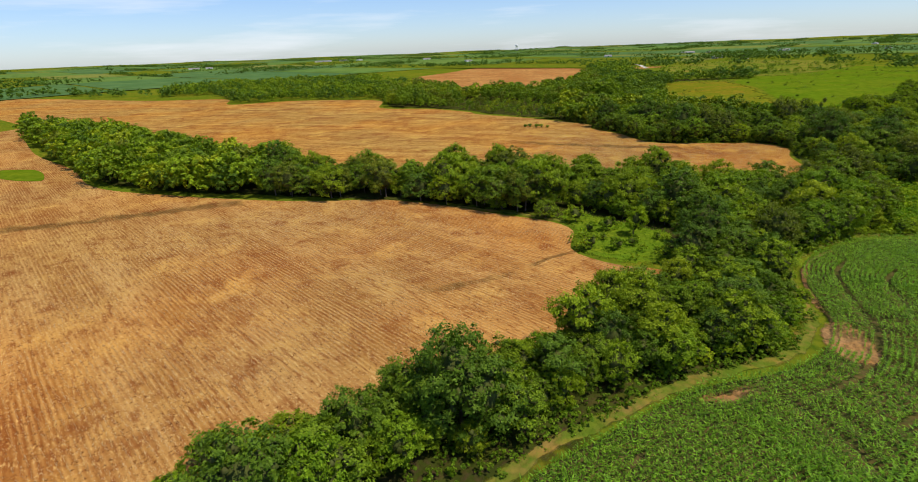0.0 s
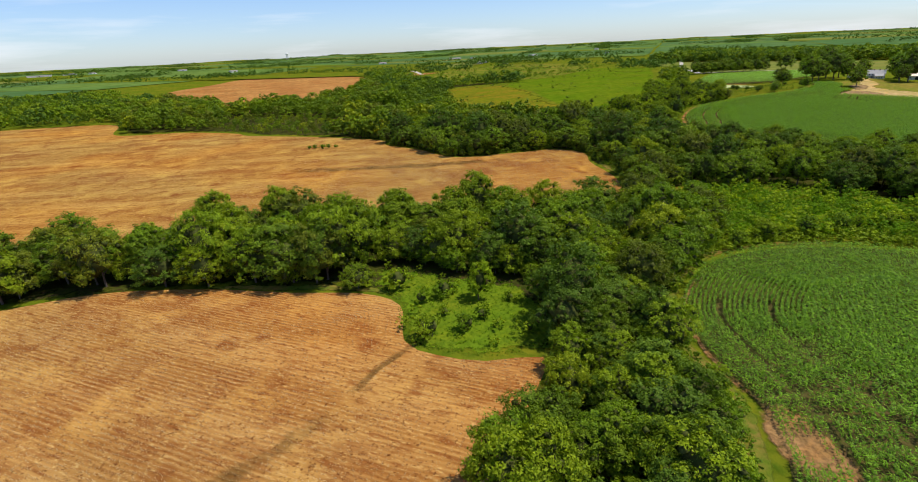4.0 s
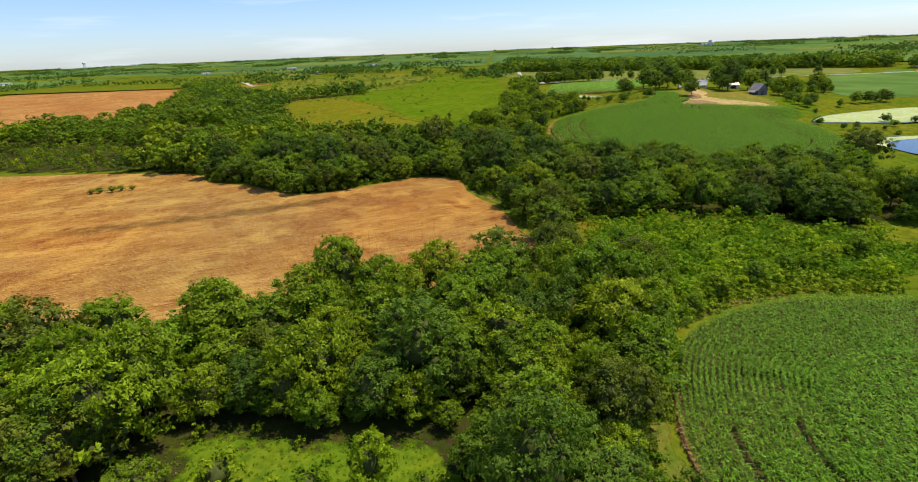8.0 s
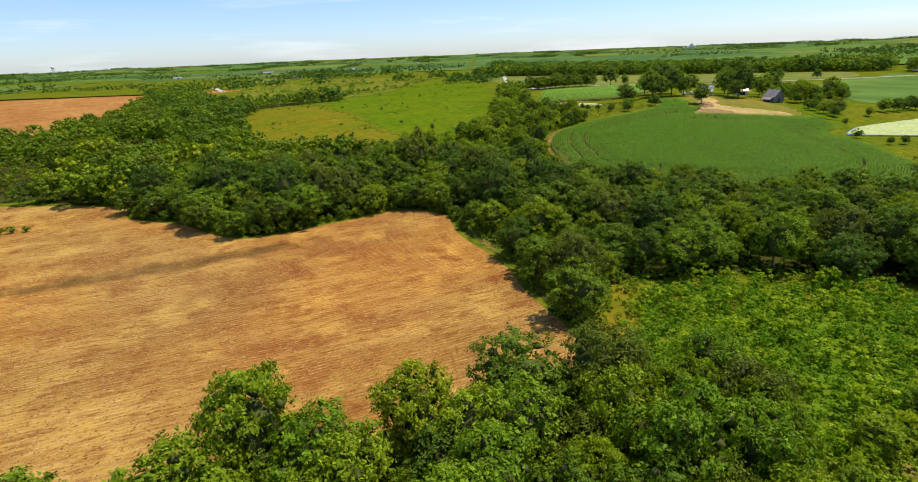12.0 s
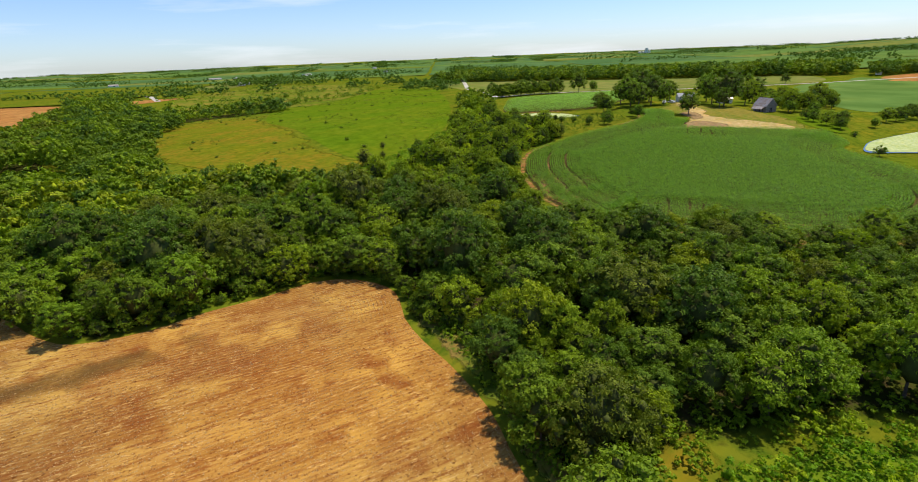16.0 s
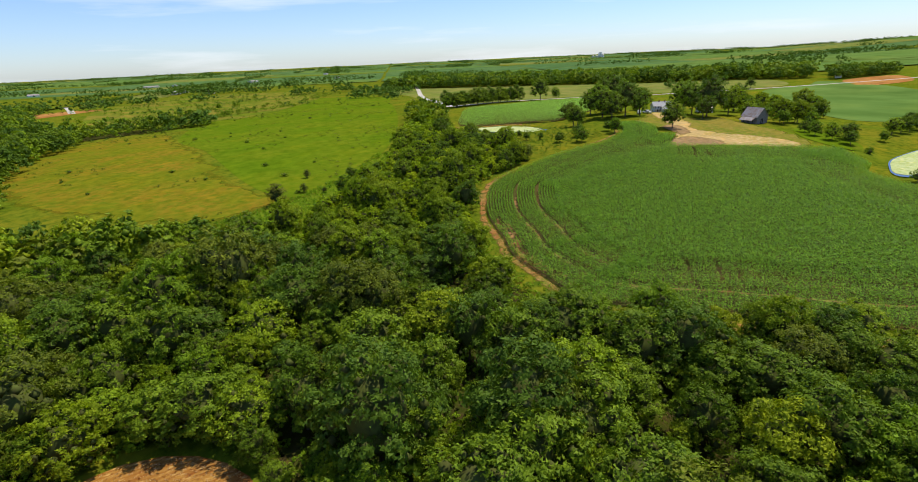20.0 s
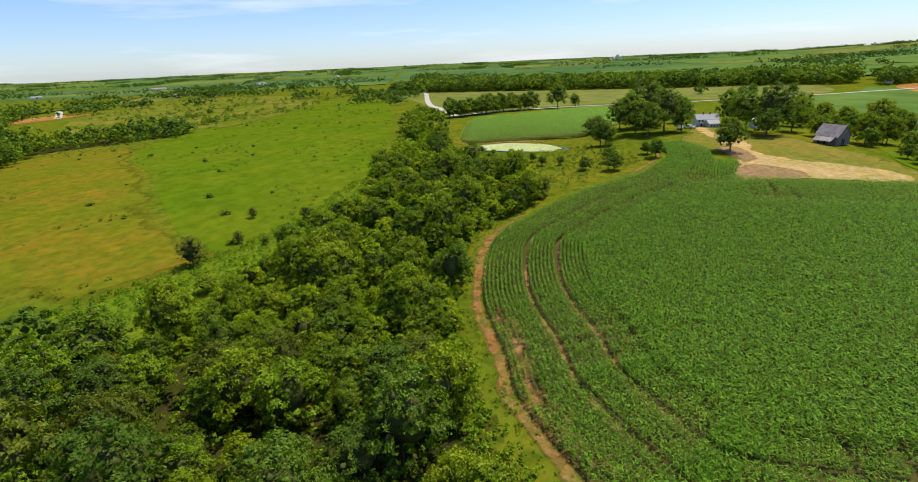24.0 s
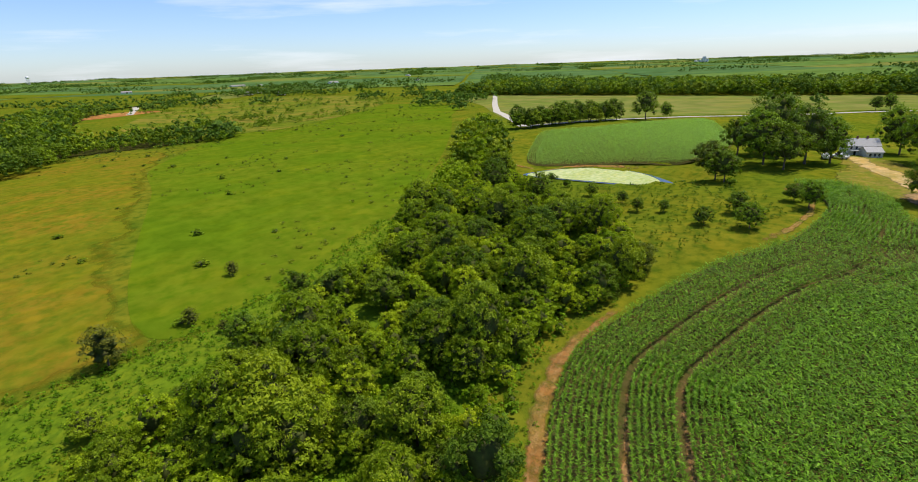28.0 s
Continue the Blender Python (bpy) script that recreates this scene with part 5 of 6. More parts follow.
# clumps on the near slopes of the far country
for x, y, n, w in ((409, 939, 7, 9), (375, 986, 6, 9), (340, 925, 8, 10), (620, 1164, 16, 22), (656, 1141, 12, 20), (592, 829, 10, 14), (634, 805, 9, 12), (646, 746, 10, 12), (625, 665, 9, 10),
                   (600, 700, 6, 14), (612, 975, 10, 18), (568, 1029, 9, 16), (522, 1159, 14, 22), (480, 900, 3, 8), (450, 880, 3, 10), (505, 560, 4, 8), (560, 640, 6, 10), (540, 660, 5, 10), (590, 652, 7, 10),
                   (300, 560, 5, 7), (292, 556, 4, 6), (300, 1000, 10, 20), (260, 990, 10, 20), (420, 1050, 8, 20), (380, 1130, 8, 20), (440, 1200, 9, 24), (560, 1090, 10, 22), (690, 1020, 8, 16),
                   (720, 900, 7, 14), (-378, 662, 6, 10), (-450, 690, 7, 14), (-520, 720, 8, 14), (-590, 745, 9, 16), (-640, 720, 10, 14), (-700, 800, 8, 20), (700, 340, 3, 5), (860, 200, 8, 14), (548, 1048, 7, 12), (566, 1040, 6, 10), (520, 1112, 8, 14), (545, 1122, 7, 12), (565, 1140, 6, 12)):
    for k in range(n + n // 2):
        far_spots.append((x + far_rng.normal(0, w), y + far_rng.normal(0, w * 0.6), far_rng.uniform(0.7, 1.35), far_rng.uniform(0.75, 1.0), far_rng.uniform(0, 6), int(far_rng.integers(3))))
for q in (((272, 723), (349, 709), (421, 656), (545, 642)), ((325, 760), (400, 783), (506, 801), (595, 820)), ((300, 900), (375, 986), (482, 935), (535, 873)), ((203, 565), (238, 540), (280, 552), (300, 560))):
    for (x0, y0), (x1, y1) in zip(q, q[1:]):
        for k in range(int(math.hypot(x1 - x0, y1 - y0) / 7)):
            u = far_rng.uniform()
            far_spots.append((x0 + (x1 - x0) * u + far_rng.normal(0, 5), y0 + (y1 - y0) * u + far_rng.normal(0, 6), far_rng.uniform(0.2, 0.6), 0.8, far_rng.uniform(0, 6), int(far_rng.integers(3))))
join_trees("far_trees", far_spots, VERY_FAR, LEAF_HAZY, "distant field hedges and clumps of trees")

# ---- ponds ----
ALGAE = ground_material("algae_scum", (0.42, 0.46, 0.19), (0.50, 0.53, 0.27), (0.34, 0.41, 0.12), 0.15, 0.8, rough=0.6, strength=0.1)
m, t, b = nodes_of("pond_water")
b.inputs["Base Color"].default_value = (0.03, 0.05, 0.05, 1)
b.inputs["Roughness"].default_value = 0.08
bump(t, b, noise_fac(t, 2.0, 0.3, 0.7), 0.08, 0.05)
WATER = m


def pond(outline, scum, zz, label):
    """A flat sheet of water, with a scum of algae over part of it."""
    poly = smooth(outline, 2.0)
    bm = bmesh.new()
    bm.faces.new([bm.verts.new((x, y, zz)) for x, y in poly])
    root = part("pond", bm, WATER, None)
    tagged(root, label, "pond", kind="structure")
    s = smooth(scum, 2.0)
    bm = bmesh.new()
    bm.faces.new([bm.verts.new((x, y, zz + 0.05)) for x, y in s])
    part("algae", bm, ALGAE, root, "pale yellow-green algae scum")


pond([(323, 331), (337, 328), (349, 318), (350, 303), (341, 287), (333, 291), (329, 304), (325, 318)],
     [(324, 330), (337, 327), (348, 317.5), (349, 303), (341.5, 292), (334, 295), (330, 305), (326, 318)], 6.7, "small pond covered with pale green algae")
pond([(314, 156), (328, 158.5), (345, 157), (372, 147), (398, 133), (392, 122), (360, 119), (338, 121), (326, 134), (319, 146)],
     [(317, 156), (329, 158), (345, 156.5), (372, 146.5), (397, 133), (391, 122.6), (360, 119.6), (339, 121.8), (327, 135), (320, 146.5)], 3.4, "farm pond covered with pale algae scum")
pond([(262, 107), (272, 119), (282, 128), (296, 123), (310, 112), (330, 98), (318, 88), (290, 92), (272, 98)],
     [(271, 118.5), (282, 127.6), (295, 122.6), (309, 111.6), (300, 113), (289, 118.5), (281, 120)], 2.0, "open blue farm pond with an algae rim")

# ---- buildings ----
WHITE = plain_material("weathered_white_paint", (0.74, 0.73, 0.70), 0.6, (0.55, 0.54, 0.50), 1.5)
SHINGLE = plain_material("grey_shingles", (0.42, 0.41, 0.40), 0.85, (0.30, 0.29, 0.28), 2.5)
GREY_WOOD = plain_material("grey_barn_boards", (0.25, 0.225, 0.20), 0.9, (0.13, 0.115, 0.10), 1.8)
TIN = plain_material("rusty_tin", (0.40, 0.37, 0.34), 0.5, (0.30, 0.20, 0.13), 0.7, 0.4)
# near-black for doors and tyres, and as painted shade inside the barn
DARK = plain_material("black_parts_and_inside_shade", (0.02, 0.02, 0.02), 0.9)
BRICK = plain_material("chimney_brick", (0.30, 0.13, 0.09), 0.9)
m, t, b = nodes_of("window_glass")
b.inputs["Base Color"].default_value, b.inputs["Roughness"].default_value = (0.03, 0.035, 0.04, 1), 0.08
GLASS = m


def block(bm, lo, hi):
    """A box between two corners, added to a bmesh."""
    v = [bm.verts.new((x, y, z)) for x in (lo[0], hi[0]) for y in (lo[1], hi[1]) for z in (lo[2], hi[2])]
    for f in ((0, 1, 3, 2), (4, 6, 7, 5), (0, 4, 5, 1), (2, 3, 7, 6), (0, 2, 6, 4), (1, 5, 7, 3)):
        bm.faces.new([v[k] for k in f])
    return bm


def box_part(name, lo, hi, mat, parent, label="", bevel=0.0):
    bm = block(bmesh.new(), lo, hi)
    if bevel:
        bmesh.ops.bevel(bm, geom=bm.edges[:], offset=bevel, segments=2, affect="EDGES")
    return part(name, bm, mat, parent, label)


def gable_walls(lx, ly, wall, ridge, x0=0.0, y0=0.0):
    """Walls of a gabled block: ridge along x, thick gable ends."""
    bm = bmesh.new()
    for sx in (-1, 1):
        prof = [(-ly / 2, 0), (ly / 2, 0), (ly / 2, wall), (0, ridge), (-ly / 2, wall)]
        a = [bm.verts.new((x0 + sx * lx / 2, y0 + y, z)) for y, z in prof]
        c = [bm.verts.new((x0 + sx * (lx / 2 - 0.2), y0 + y, z)) for y, z in prof]
        bm.faces.new(a)
        bm.faces.new(c[::-1])
        for k in range(5):
            bm.faces.new((a[k], a[(k + 1) % 5], c[(k + 1) % 5], c[k]))
    for sy in (-1, 1):
        block(bm, (x0 - lx / 2 + 0.2, y0 + sy * ly / 2 - 0.1 * (1 + sy), 0), (x0 + lx / 2 - 0.2, y0 + sy * ly / 2 + 0.1 * (1 - sy), wall))
    return bm


def roof_slope(lx, ly, wall, ridge, side, over=0.4, thick=0.14, x0=0.0, y0=0.0):
    """One thick roof slope, with eaves."""
    bm = bmesh.new()
    slope = (ridge - wall) / (ly / 2)
    y1, z1 = side * (ly / 2 + over), wall - slope * over
    p = [(x0 - lx / 2 - over, y0, ridge), (x0 + lx / 2 + over, y0, ridge), (x0 + lx / 2 + over, y0 + y1, z1), (x0 - lx / 2 - over, y0 + y1, z1)]
    lowv = [bm.verts.new((a, b, c + 0.01)) for a, b, c in p]
    top = [bm.verts.new((a, b, c + 0.01 + thick)) for a, b, c in p]
    bm.faces.new(top)
    bm.faces.new(lowv[::-1])
    for k in range(4):
        bm.faces.new((lowv[k], lowv[(k + 1) % 4], top[(k + 1) % 4], top[k]))
    bmesh.ops.recalc_face_normals(bm, faces=bm.faces[:])
    return bm


def window(parent, x, y, z, w, h, face, mat=GLASS):
    """A framed window on a wall that faces -y or +y (face: -1 or 1)."""
    fr = bmesh.new()
    for lo, hi in (((x - w / 2 - 0.1, 0, z - 0.1), (x - w / 2, 0, z + h + 0.1)), ((x + w / 2, 0, z - 0.1), (x + w / 2 + 0.1, 0, z + h + 0.1)),
                   ((x - w / 2, 0, z + h), (x + w / 2, 0, z + h + 0.1)), ((x - w / 2, 0, z - 0.1), (x + w / 2, 0, z)), ((x - w / 2, 0, z + h / 2 - 0.03), (x + w / 2, 0, z + h / 2 + 0.03))):
        ys = sorted((y + face * 0.01, y + face * 0.09))
        block(fr, (lo[0], ys[0], lo[2]), (hi[0], ys[1], hi[2]))
    win = part("window", fr, WHITE, parent)
    ys = sorted((y + face * 0.005, y + face * 0.04))
    box_part("pane", (x - w / 2, ys[0], z), (x + w / 2, ys[1], z + h), mat, win, "dark window pane")


def farmhouse(x, y, turn, size):
    root = new("farmhouse")
    tagged(root, "white two-storey farmhouse with grey shingle roof", "house")
    part("wall", gable_walls(13.5, 7.5, 4.9, 7.7), WHITE, root, "weathered white boarded walls")
    for side in (-1, 1):
        part("roof", roof_slope(13.5, 7.5, 4.9, 7.7, side), SHINGLE, root, "pale grey shingle roof")
    wing = part("wing", gable_walls(6.5, 7.5, 3.0, 4.8, 1.6, -7.0), WHITE, root, "low white front wing")
    for side in (-1, 1):
        part("wing_roof", roof_slope(6.5, 7.5, 3.0, 4.8, side, x0=1.6, y0=-7.0), SHINGLE, wing)
    box_part("porch_floor", (-5.5, -6.0, 0), (-1.9, -3.76, 0.3), GREY_WOOD, root)
    box_part("porch_roof", (-5.7, -6.2, 2.6), (-1.8, -3.76, 2.75), SHINGLE, root)
    for px in (-5.4, -3.7, -2.1):
        box_part("porch_post", (px - 0.07, -5.95, 0.3), (px + 0.07, -5.81, 2.6), WHITE, root)
    for cx in (-1.8, 2.4):
        box_part("chimney", (cx - 0.35, -0.35, 6.9), (cx + 0.35, 0.35, 8.9), BRICK, root, "brick chimney")
    for wx in (-5.2, -3.0, 5.6):
        window(root, wx, -3.75, 3.2, 0.9, 1.3, -1)
    for wx in (-0.2, 1.6, 3.4):
        window(root, wx, -10.75, 1.0, 0.9, 1.3, -1)
    for wx in (-4.5, 0, 4.5):
        window(root, wx, 3.75, 3.2, 0.9, 1.3, 1)
    box_part("door", (-3.9, -3.85, 0.3), (-2.95, -3.76, 2.35), DARK, root, "dark front door")
    root.matrix_basis = pose(x, y, float(height(x, y)) - 0.2, 0, 0, turn) @ Matrix.Scale(size, 4)


def old_barn(x, y, turn, size):
    root = new("barn")
    tagged(root, "weathered grey wooden barn with sagging broken side", "barn")
    lx, ly, wall, ridge = 11.0, 9.0, 4.6, 9.4
    # black shell behind the boards, added to paint the dark inside
    part("frame", gable_walls(lx - 0.5, ly - 0.5, wall - 0.15, ridge - 0.3), DARK, root, "black shell standing for the unlit inside")
    r = np.random.default_rng(3)
    for end in (-1, 1):
        for k in range(24):
            y0 = -ly / 2 + k * ly / 24
            top = wall + (ridge - wall) * (1 - abs(y0 + ly / 48) / (ly / 2)) - 0.12
            if end == 1 and 9 <= k <= 13 and k != 11:
                lowz = 3.2
            else:
                lowz = float(r.uniform(0.0, 0.25))
            box_part("board", (end * lx / 2 - 0.03 * end - 0.02, y0 + 0.02, lowz), (end * lx / 2 - 0.03 * end + 0.02, y0 + ly / 24 - 0.02, top - float(r.uniform(0, 0.12))), GREY_WOOD, root)
    for side in (-1, 1):
        for k in range(28):
            x0 = -lx / 2 + k * lx / 28
            if side == -1 and k in (4, 5, 12, 13, 14, 20):
                continue
            box_part("board", (x0 + 0.02, side * ly / 2 - 0.02, float(r.uniform(0, 0.3))), (x0 + lx / 28 - 0.02, side * ly / 2 + 0.02, wall - 0.05), GREY_WOOD, root)
        part("roof", roof_slope(lx, ly, wall, ridge, side, 0.5), TIN, root, "grey weathered roof with rust")
    # the lean-to that has come down on one side
    lean = part("lean_to", roof_slope(lx * 0.8, 6.4, 2.4, 4.3, -1, 0.2, y0=-ly / 2 + 0.1), TIN, root, "collapsed lean-to roof")
    for px in (-4, -1, 2, 4):
        box_part("post", (px - 0.1, -ly / 2 - 2.9, 0), (px + 0.1, -ly / 2 - 2.7, 2.3), GREY_WOOD, lean)
    root.matrix_basis = pose(x, y, float(height(x, y)) - 0.1, 0, 0, turn) @ Matrix.Scale(size, 4)


def shed(x, y, turn, lx, ly, wall, ridge, wall_mat, roof_mat, label, category="building", lift=0.0):
    root = new("farm_building")
    tagged(root, label, category)
    part("wall", gable_walls(lx, ly, wall, ridge), wall_mat, root)
    for side in (-1, 1):
        part("roof", roof_slope(lx, ly, wall, ridge, side), roof_mat, root)
    box_part("door", (-1.6, -ly / 2 - 0.08, 0), (1.6, -ly / 2 - 0.01, min(3.0, wall - 0.3)), DARK, root)
    root.matrix_basis = pose(x, y, float(height(x, y)) + lift, 0, 0, turn)


def car(x, y, turn, paint, label):
    """A parked pickup: lower body, cab, bed sides, glass and wheels."""
    root = new("pickup")
    tagged(root, label, "truck")
    box_part("body", (-2.6, -0.95, 0.45), (2.6, 0.95, 1.05), paint, root, bevel=0.08)
    cab = box_part("cab", (-0.7, -0.88, 1.05), (1.1, 0.88, 1.8), paint, root, bevel=0.16)
    box_part("windscreen", (1.02, -0.75, 1.15), (1.13, 0.75, 1.66), GLASS, cab)
    for sy in (-1, 1):
        box_part("side_window", (-0.5, sy * 0.885 - 0.02, 1.2), (0.9, sy * 0.885 + 0.02, 1.65), GLASS, cab)
        box_part("bed_side", (-2.6, sy * 0.88 - 0.06, 1.05), (-0.72, sy * 0.88 + 0.06, 1.4), paint, root)
        box_part("headlight", (2.58, sy * 0.7 - 0.18, 0.7), (2.63, sy * 0.7 + 0.18, 0.9), GLASS, root)
        for sx in (-1.7, 1.65):
            bm = bmesh.new()
            bmesh.ops.create_cone(bm, cap_ends=True, segments=18, radius1=0.38, radius2=0.38, depth=0.26, matrix=pose(sx, sy * 0.86, 0.38, 90))
            wheel = part("wheel", bm, DARK, root)
            bm = bmesh.new()
            bmesh.ops.create_cone(bm, cap_ends=True, segments=14, radius1=0.2, radius2=0.2, depth=0.28, matrix=pose(sx, sy * 0.86, 0.38, 90))
            part("rim", bm, TIN, wheel)
    root.matrix_basis = pose(x, y, float(height(x, y)) + 0.09, 0, 0, turn)


farmhouse(406.5, 256.3, -54.5, 0.7)
old_barn(382, 207, -120, 0.72)
car(387, 261, 20, WHITE, "white pickup parked under the yard trees")
car(390, 258, 60, WHITE, "white pickup parked beside the house")
shed(414, 236, -50, 7, 5, 2.6, 4.0, WHITE, TIN, "small white shed in the farmyard")
for x, y, turn, lx, ly in ((557, 1052, 20, 12, 7), (530, 1120, 30, 16, 8), (552, 1135, 30, 12, 7), (719, 1700, 10, 40, 14), (760, 1650, 60, 26, 12), (1067, 1349, 40, 22, 10),
                           (-585, 2317, 15, 70, 18), (-500, 2330, 15, 40, 16), (-430, 2325, 70, 30, 14), (-924, 1865, 30, 34, 14), (-880, 1885, 30, 22, 12), (430, 1560, 0, 20, 10), (26, 1578, 45, 24, 12),
                           (-120, 2000, 20, 26, 12), (900, 1500, 20, 30, 12), (1300, 1700, 45, 30, 14), (840, 203, 10, 9, 5)):
    shed(x, y, turn, lx, ly, 3.2, 5.4, WHITE, TIN, "white farm building far off among fields", lift=0.6)


def grain_elevator(x, y):
    root = new("grain_elevator")
    tagged(root, "white grain elevator with tall silos on the horizon", "silo")
    for k, (dx, r, h) in enumerate(((0, 9, 42), (20, 9, 42), (40, 9, 30), (-25, 14, 22), (-60, 14, 20))):
        bm = bmesh.new()
        bmesh.ops.create_cone(bm, cap_ends=True, segments=20, radius1=r, radius2=r, depth=h, matrix=pose(dx, 0, h / 2))
        s = part("silo", bm, WHITE, root)
        bm = bmesh.new()
        bmesh.ops.create_cone(bm, cap_ends=True, segments=20, radius1=r * 1.03, radius2=r * 0.2, depth=r * 0.5, matrix=pose(dx, 0, h + r * 0.25))
        part("cap", bm, TIN, s)
    box_part("headhouse", (-4, -5, 42), (24, 5, 54), WHITE, root)
    root.matrix_basis = pose(x, y, float(height(x, y)) - 1, 0, 0, -60) @ Matrix.Scale(0.5, 4)


def water_tower(x, y, tall):
    root = new("water_tower")
    tagged(root, "pale water tower standing on the far horizon", "tower")
    for k in range(6):
        a = k * math.pi / 3
        bm = bmesh.new()
        bmesh.ops.create_cone(bm, cap_ends=True, segments=8, radius1=0.7, radius2=0.6, depth=tall, matrix=pose(math.cos(a) * 6, math.sin(a) * 6, tall / 2))
        part("leg", bm, WHITE, root)
    bm = bmesh.new()
    bmesh.ops.create_uvsphere(bm, u_segments=20, v_segments=12, radius=8.5)
    bmesh.ops.scale(bm, vec=(1, 1, 0.75), verts=bm.verts[:])
    bmesh.ops.translate(bm, vec=(0, 0, tall + 3), verts=bm.verts[:])
    part("tank", bm, WHITE, root)
    root.matrix_basis = pose(x, y, float(height(x, y)) - 1)


grain_elevator(2792, 1344)
water_tower(385, 3620, 34)


# ---- weeds and tufts ----
def tufts(name, outline, gap, seed, models, mat, label, low=0.5, high=1.1, avoid=()):
    r = np.random.default_rng(seed + 300)
    sp = [(x, y, r.uniform(low, high), r.uniform(0.7, 1.1), r.uniform(0, 6.28), int(r.integers(len(models)))) for x, y in scatter(outline, gap, seed, avoid)]
    join_trees(name, sp, models, mat, label)


WEED = [simple_tree(110 + k, 1.3, 0.85, 130, 0.19, 4) for k in range(4)]
SAPLING = [simple_tree(120 + k, 3.0, 1.4, 420, 0.21, 8) for k in range(4)]
tufts("saplings", WEED_PATCH, 3.0, 61, SAPLING, WEED_LEAF, "dense bright green saplings and weeds filling the hollow", 0.35, 1.25, [(DRY_GAP, 0.0)])
tufts("weeds", WEED_PATCH, 1.9, 68, WEED, WEED_LEAF, "rank weeds of the hollow", 0.5, 1.1)
tufts("saplings", WEED_PATCH, 6.5, 67, SAPLING, LEAF_LIGHT, "taller pale saplings among the weeds", 0.9, 1.6)
tufts("weeds", GLADE, 0.9, 62, WEED, WEED_LEAF, "bright green weeds and grass in the glade", 0.10, 0.38)
tufts("weeds", [(150, 286), (180, 274), (196, 280), (212, 288), (228, 297), (246, 302), (268, 320), (263, 327), (236, 312), (210, 305), (186, 303), (160, 306)], 1.6, 63, WEED, WEED_LEAF, "bright green weeds below the pasture", 0.25, 0.95)
tufts("undergrowth", STRIP[:6] + STRIP[15:], 2.0, 64, WEED, WEED_LEAF, "bright undergrowth along the draw", 0.7, 1.5, FIELDS)
tufts("undergrowth", TRACK_SIDE, 1.9, 69, WEED, WEED_LEAF, "bright weeds between the track and the wood", 0.5, 1.3, FIELDS)
tufts("undergrowth", [(106, 146), (150, 150), (190, 130), (205, 170), (192, 210), (196, 262), (166, 290), (100, 300), (88, 245), (137, 218), (130, 190)], 3.0, 74, WEED, LEAF_SHRUB, "green undergrowth beneath the creek wood", 0.7, 1.7, FIELDS)
tufts("undergrowth", [(72, 99), (80, 105), (90, 109.5), (100, 109.5), (110, 106.5), (121, 100), (133, 88), (139, 92), (127, 106), (112, 112), (100, 115), (88, 115), (78, 110)], 1.4, 75, WEED, LEAF_SHRUB, "tall rank weeds along the corn's rim", 0.7, 1.9, [(C_POLY, 0.9)])
tufts("undergrowth", HEDGE_1, 2.2, 65, WEED, LEAF_SHRUB, "green undergrowth beneath the hedgerow", 0.7, 1.5, FIELDS)
tufts("undergrowth", [(106, 146), (124, 152), (142, 141), (154, 125), (169, 106), (150, 150), (136, 175), (140, 215), (130, 232), (107, 236), (90, 240), (100, 233), (128, 227), (136, 213), (126, 180)], 2.2, 66, WEED, LEAF_SHRUB,
      "green undergrowth at the wood's edge", 0.7, 1.6, FIELDS)

rough = [(x, y) for x, y in scatter(PASTURE, 5.5, 71) if noise.noise((x / 26, y / 26, 0.5)) + 0.35 * noise.noise((x / 7, y / 7, 3.0)) > 0.16]
r = np.random.default_rng(9)
join_trees("rough_tufts", [(x, y, r.uniform(0.4, 1.3), r.uniform(0.3, 0.6), r.uniform(0, 6.28), int(r.integers(4))) for x, y in rough], WEED, LEAF_OLIVE, "coarse dull green tufts and low scrub in the pasture")
tufts("saplings", GLADE, 6.5, 72, SAPLING, LEAF_SHRUB, "bright green bushes scattered in the glade", 0.3, 0.9)
tufts("rough_tufts", [(262, 262), (290, 258), (318, 250), (332, 262), (340, 284), (330, 290), (318, 316), (300, 310), (286, 285)], 2.6, 73, WEED, LEAF_SHRUB, "coarse grass and scrub round the pond", 0.3, 0.9)

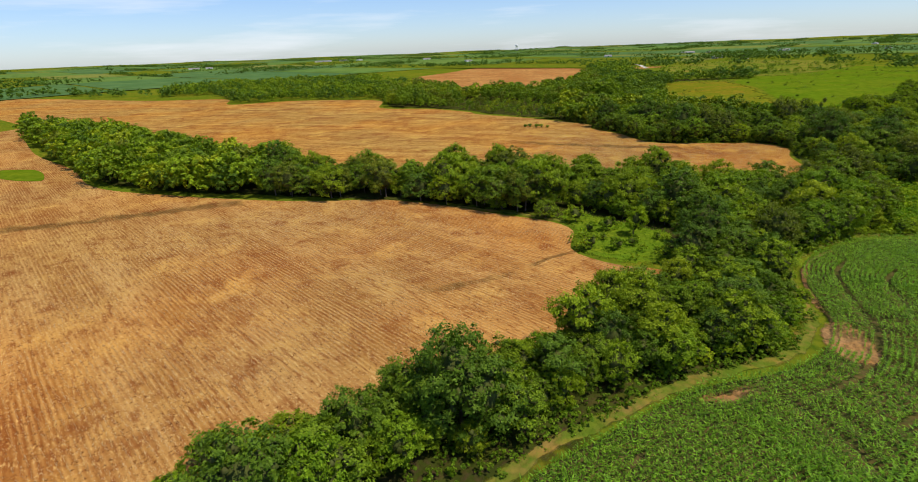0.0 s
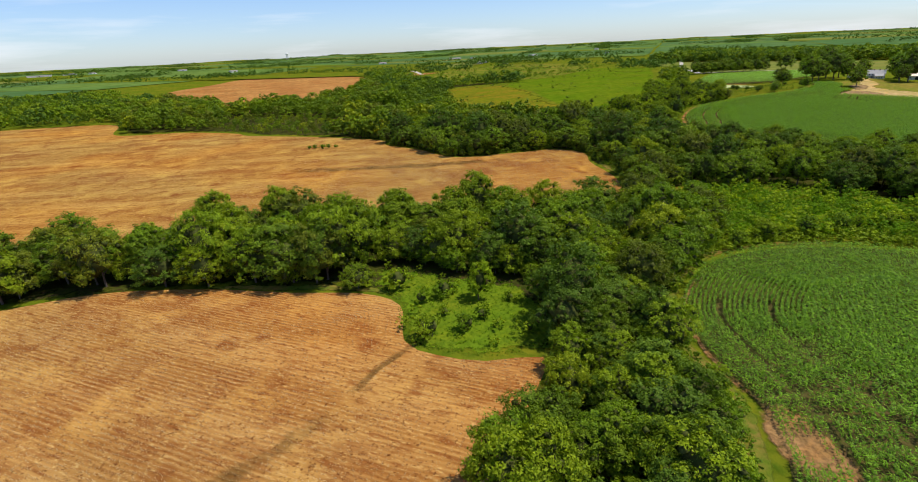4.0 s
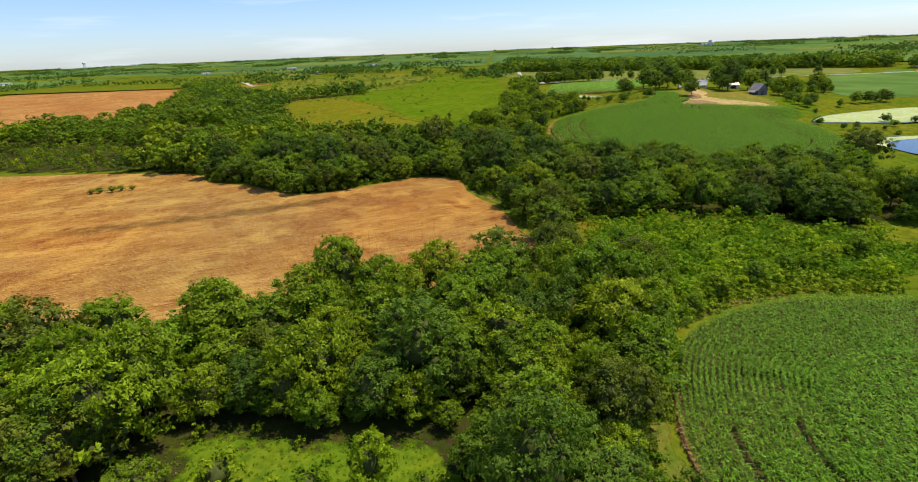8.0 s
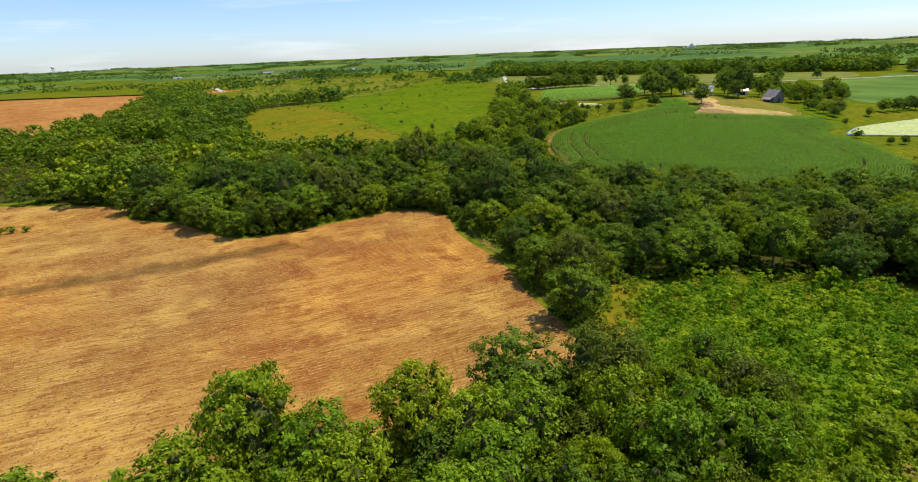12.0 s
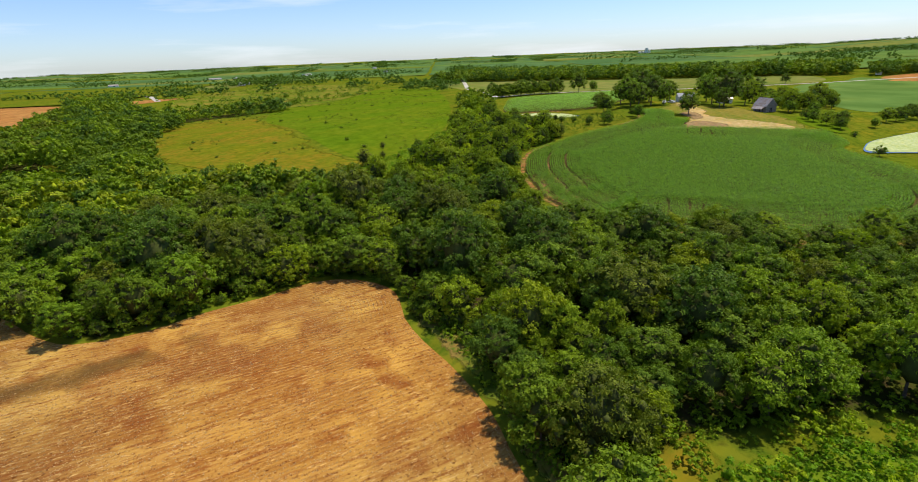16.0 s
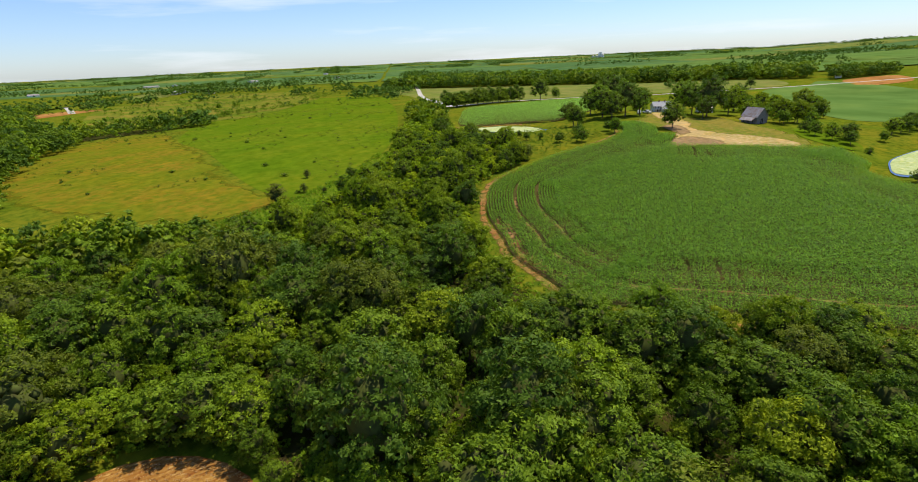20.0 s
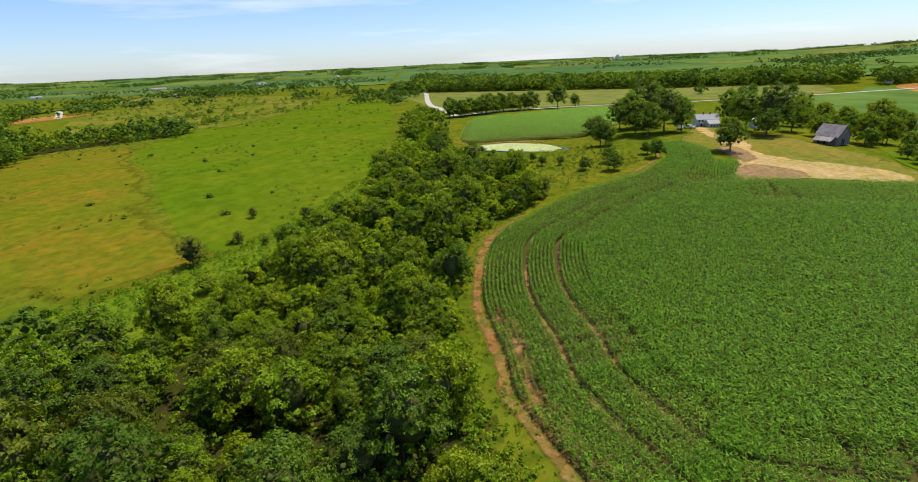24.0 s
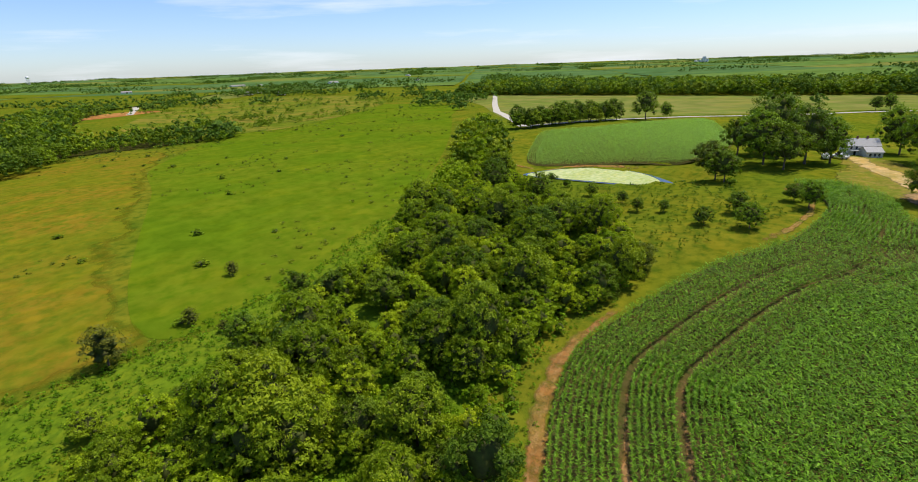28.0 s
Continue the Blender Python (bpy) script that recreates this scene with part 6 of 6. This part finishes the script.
r = np.random.default_rng(19)
scrub = []
for k in range(9):
    x0, y0 = 262 + 6 * k, 545 + 42 * k
    for u in np.arange(0, 1, 0.011):
        x, y = x0 + 330 * u + r.normal(0, 4), y0 + 215 * u + 14 * math.sin(9 * u + k) + r.normal(0, 6)
        if noise.noise((x / 38, y / 38, k + 0.5)) > (-0.3 if k in (0, 3) else -0.1):
            scrub.append((x, y, r.uniform(0.6, 1.7) * (1.3 if k == 0 else 1.0), r.uniform(0.55, 0.9), r.uniform(0, 6.28), int(r.integers(4))))
join_trees("hill_scrub", scrub, SAPLING, LEAF_SHRUB, "rows of low scrub on the rough hill pasture")
creek = [(x + r.normal(0, 4), y + r.normal(0, 4), r.uniform(0.35, 0.75), 0.85, r.uniform(0, 6.28), int(r.integers(4)))
         for x, y in ((269, 587), (277, 573), (279, 560), (288, 552), (300, 560), (313, 575), (304, 643), (322, 660), (339, 677), (358, 690), (377, 704), (400, 720), (422, 737), (344, 610), (372, 626)) for _ in range(3)]
join_trees("woodland", creek, MID, LEAF_ELM, "bushy trees along the creek below the hill")

# small tufts along the verges
r = np.random.default_rng(29)
verge = []
for line in ([(4, 44.5), (13, 50.5), (30, 59.5), (41, 63), (49, 66.5), (54.5, 73), (57, 79), (61.5, 91), (68, 99), (79, 106), (90, 110.5), (100, 110.5), (111, 107.5), (121, 101)],
             [(111, 150), (118, 162), (124.5, 172), (129, 184), (131.5, 193), (134.5, 200), (138.5, 206), (140.5, 213)], [(192, 204), (199, 219), (207, 230), (221, 245), (242, 258), (262, 260)]):
    for (x0, y0), (x1, y1) in zip(line, line[1:]):
        for u in r.uniform(0, 1, int(math.hypot(x1 - x0, y1 - y0) * 2.2)):
            verge.append((x0 + (x1 - x0) * u + r.normal(0, 0.8), y0 + (y1 - y0) * u + r.normal(0, 0.8), r.uniform(0.15, 0.55), r.uniform(0.6, 1.0), r.uniform(0, 6.28), int(r.integers(4))))
join_trees("weeds", verge, WEED, WEED_LEAF, "tufts of weeds and grass along the verges")
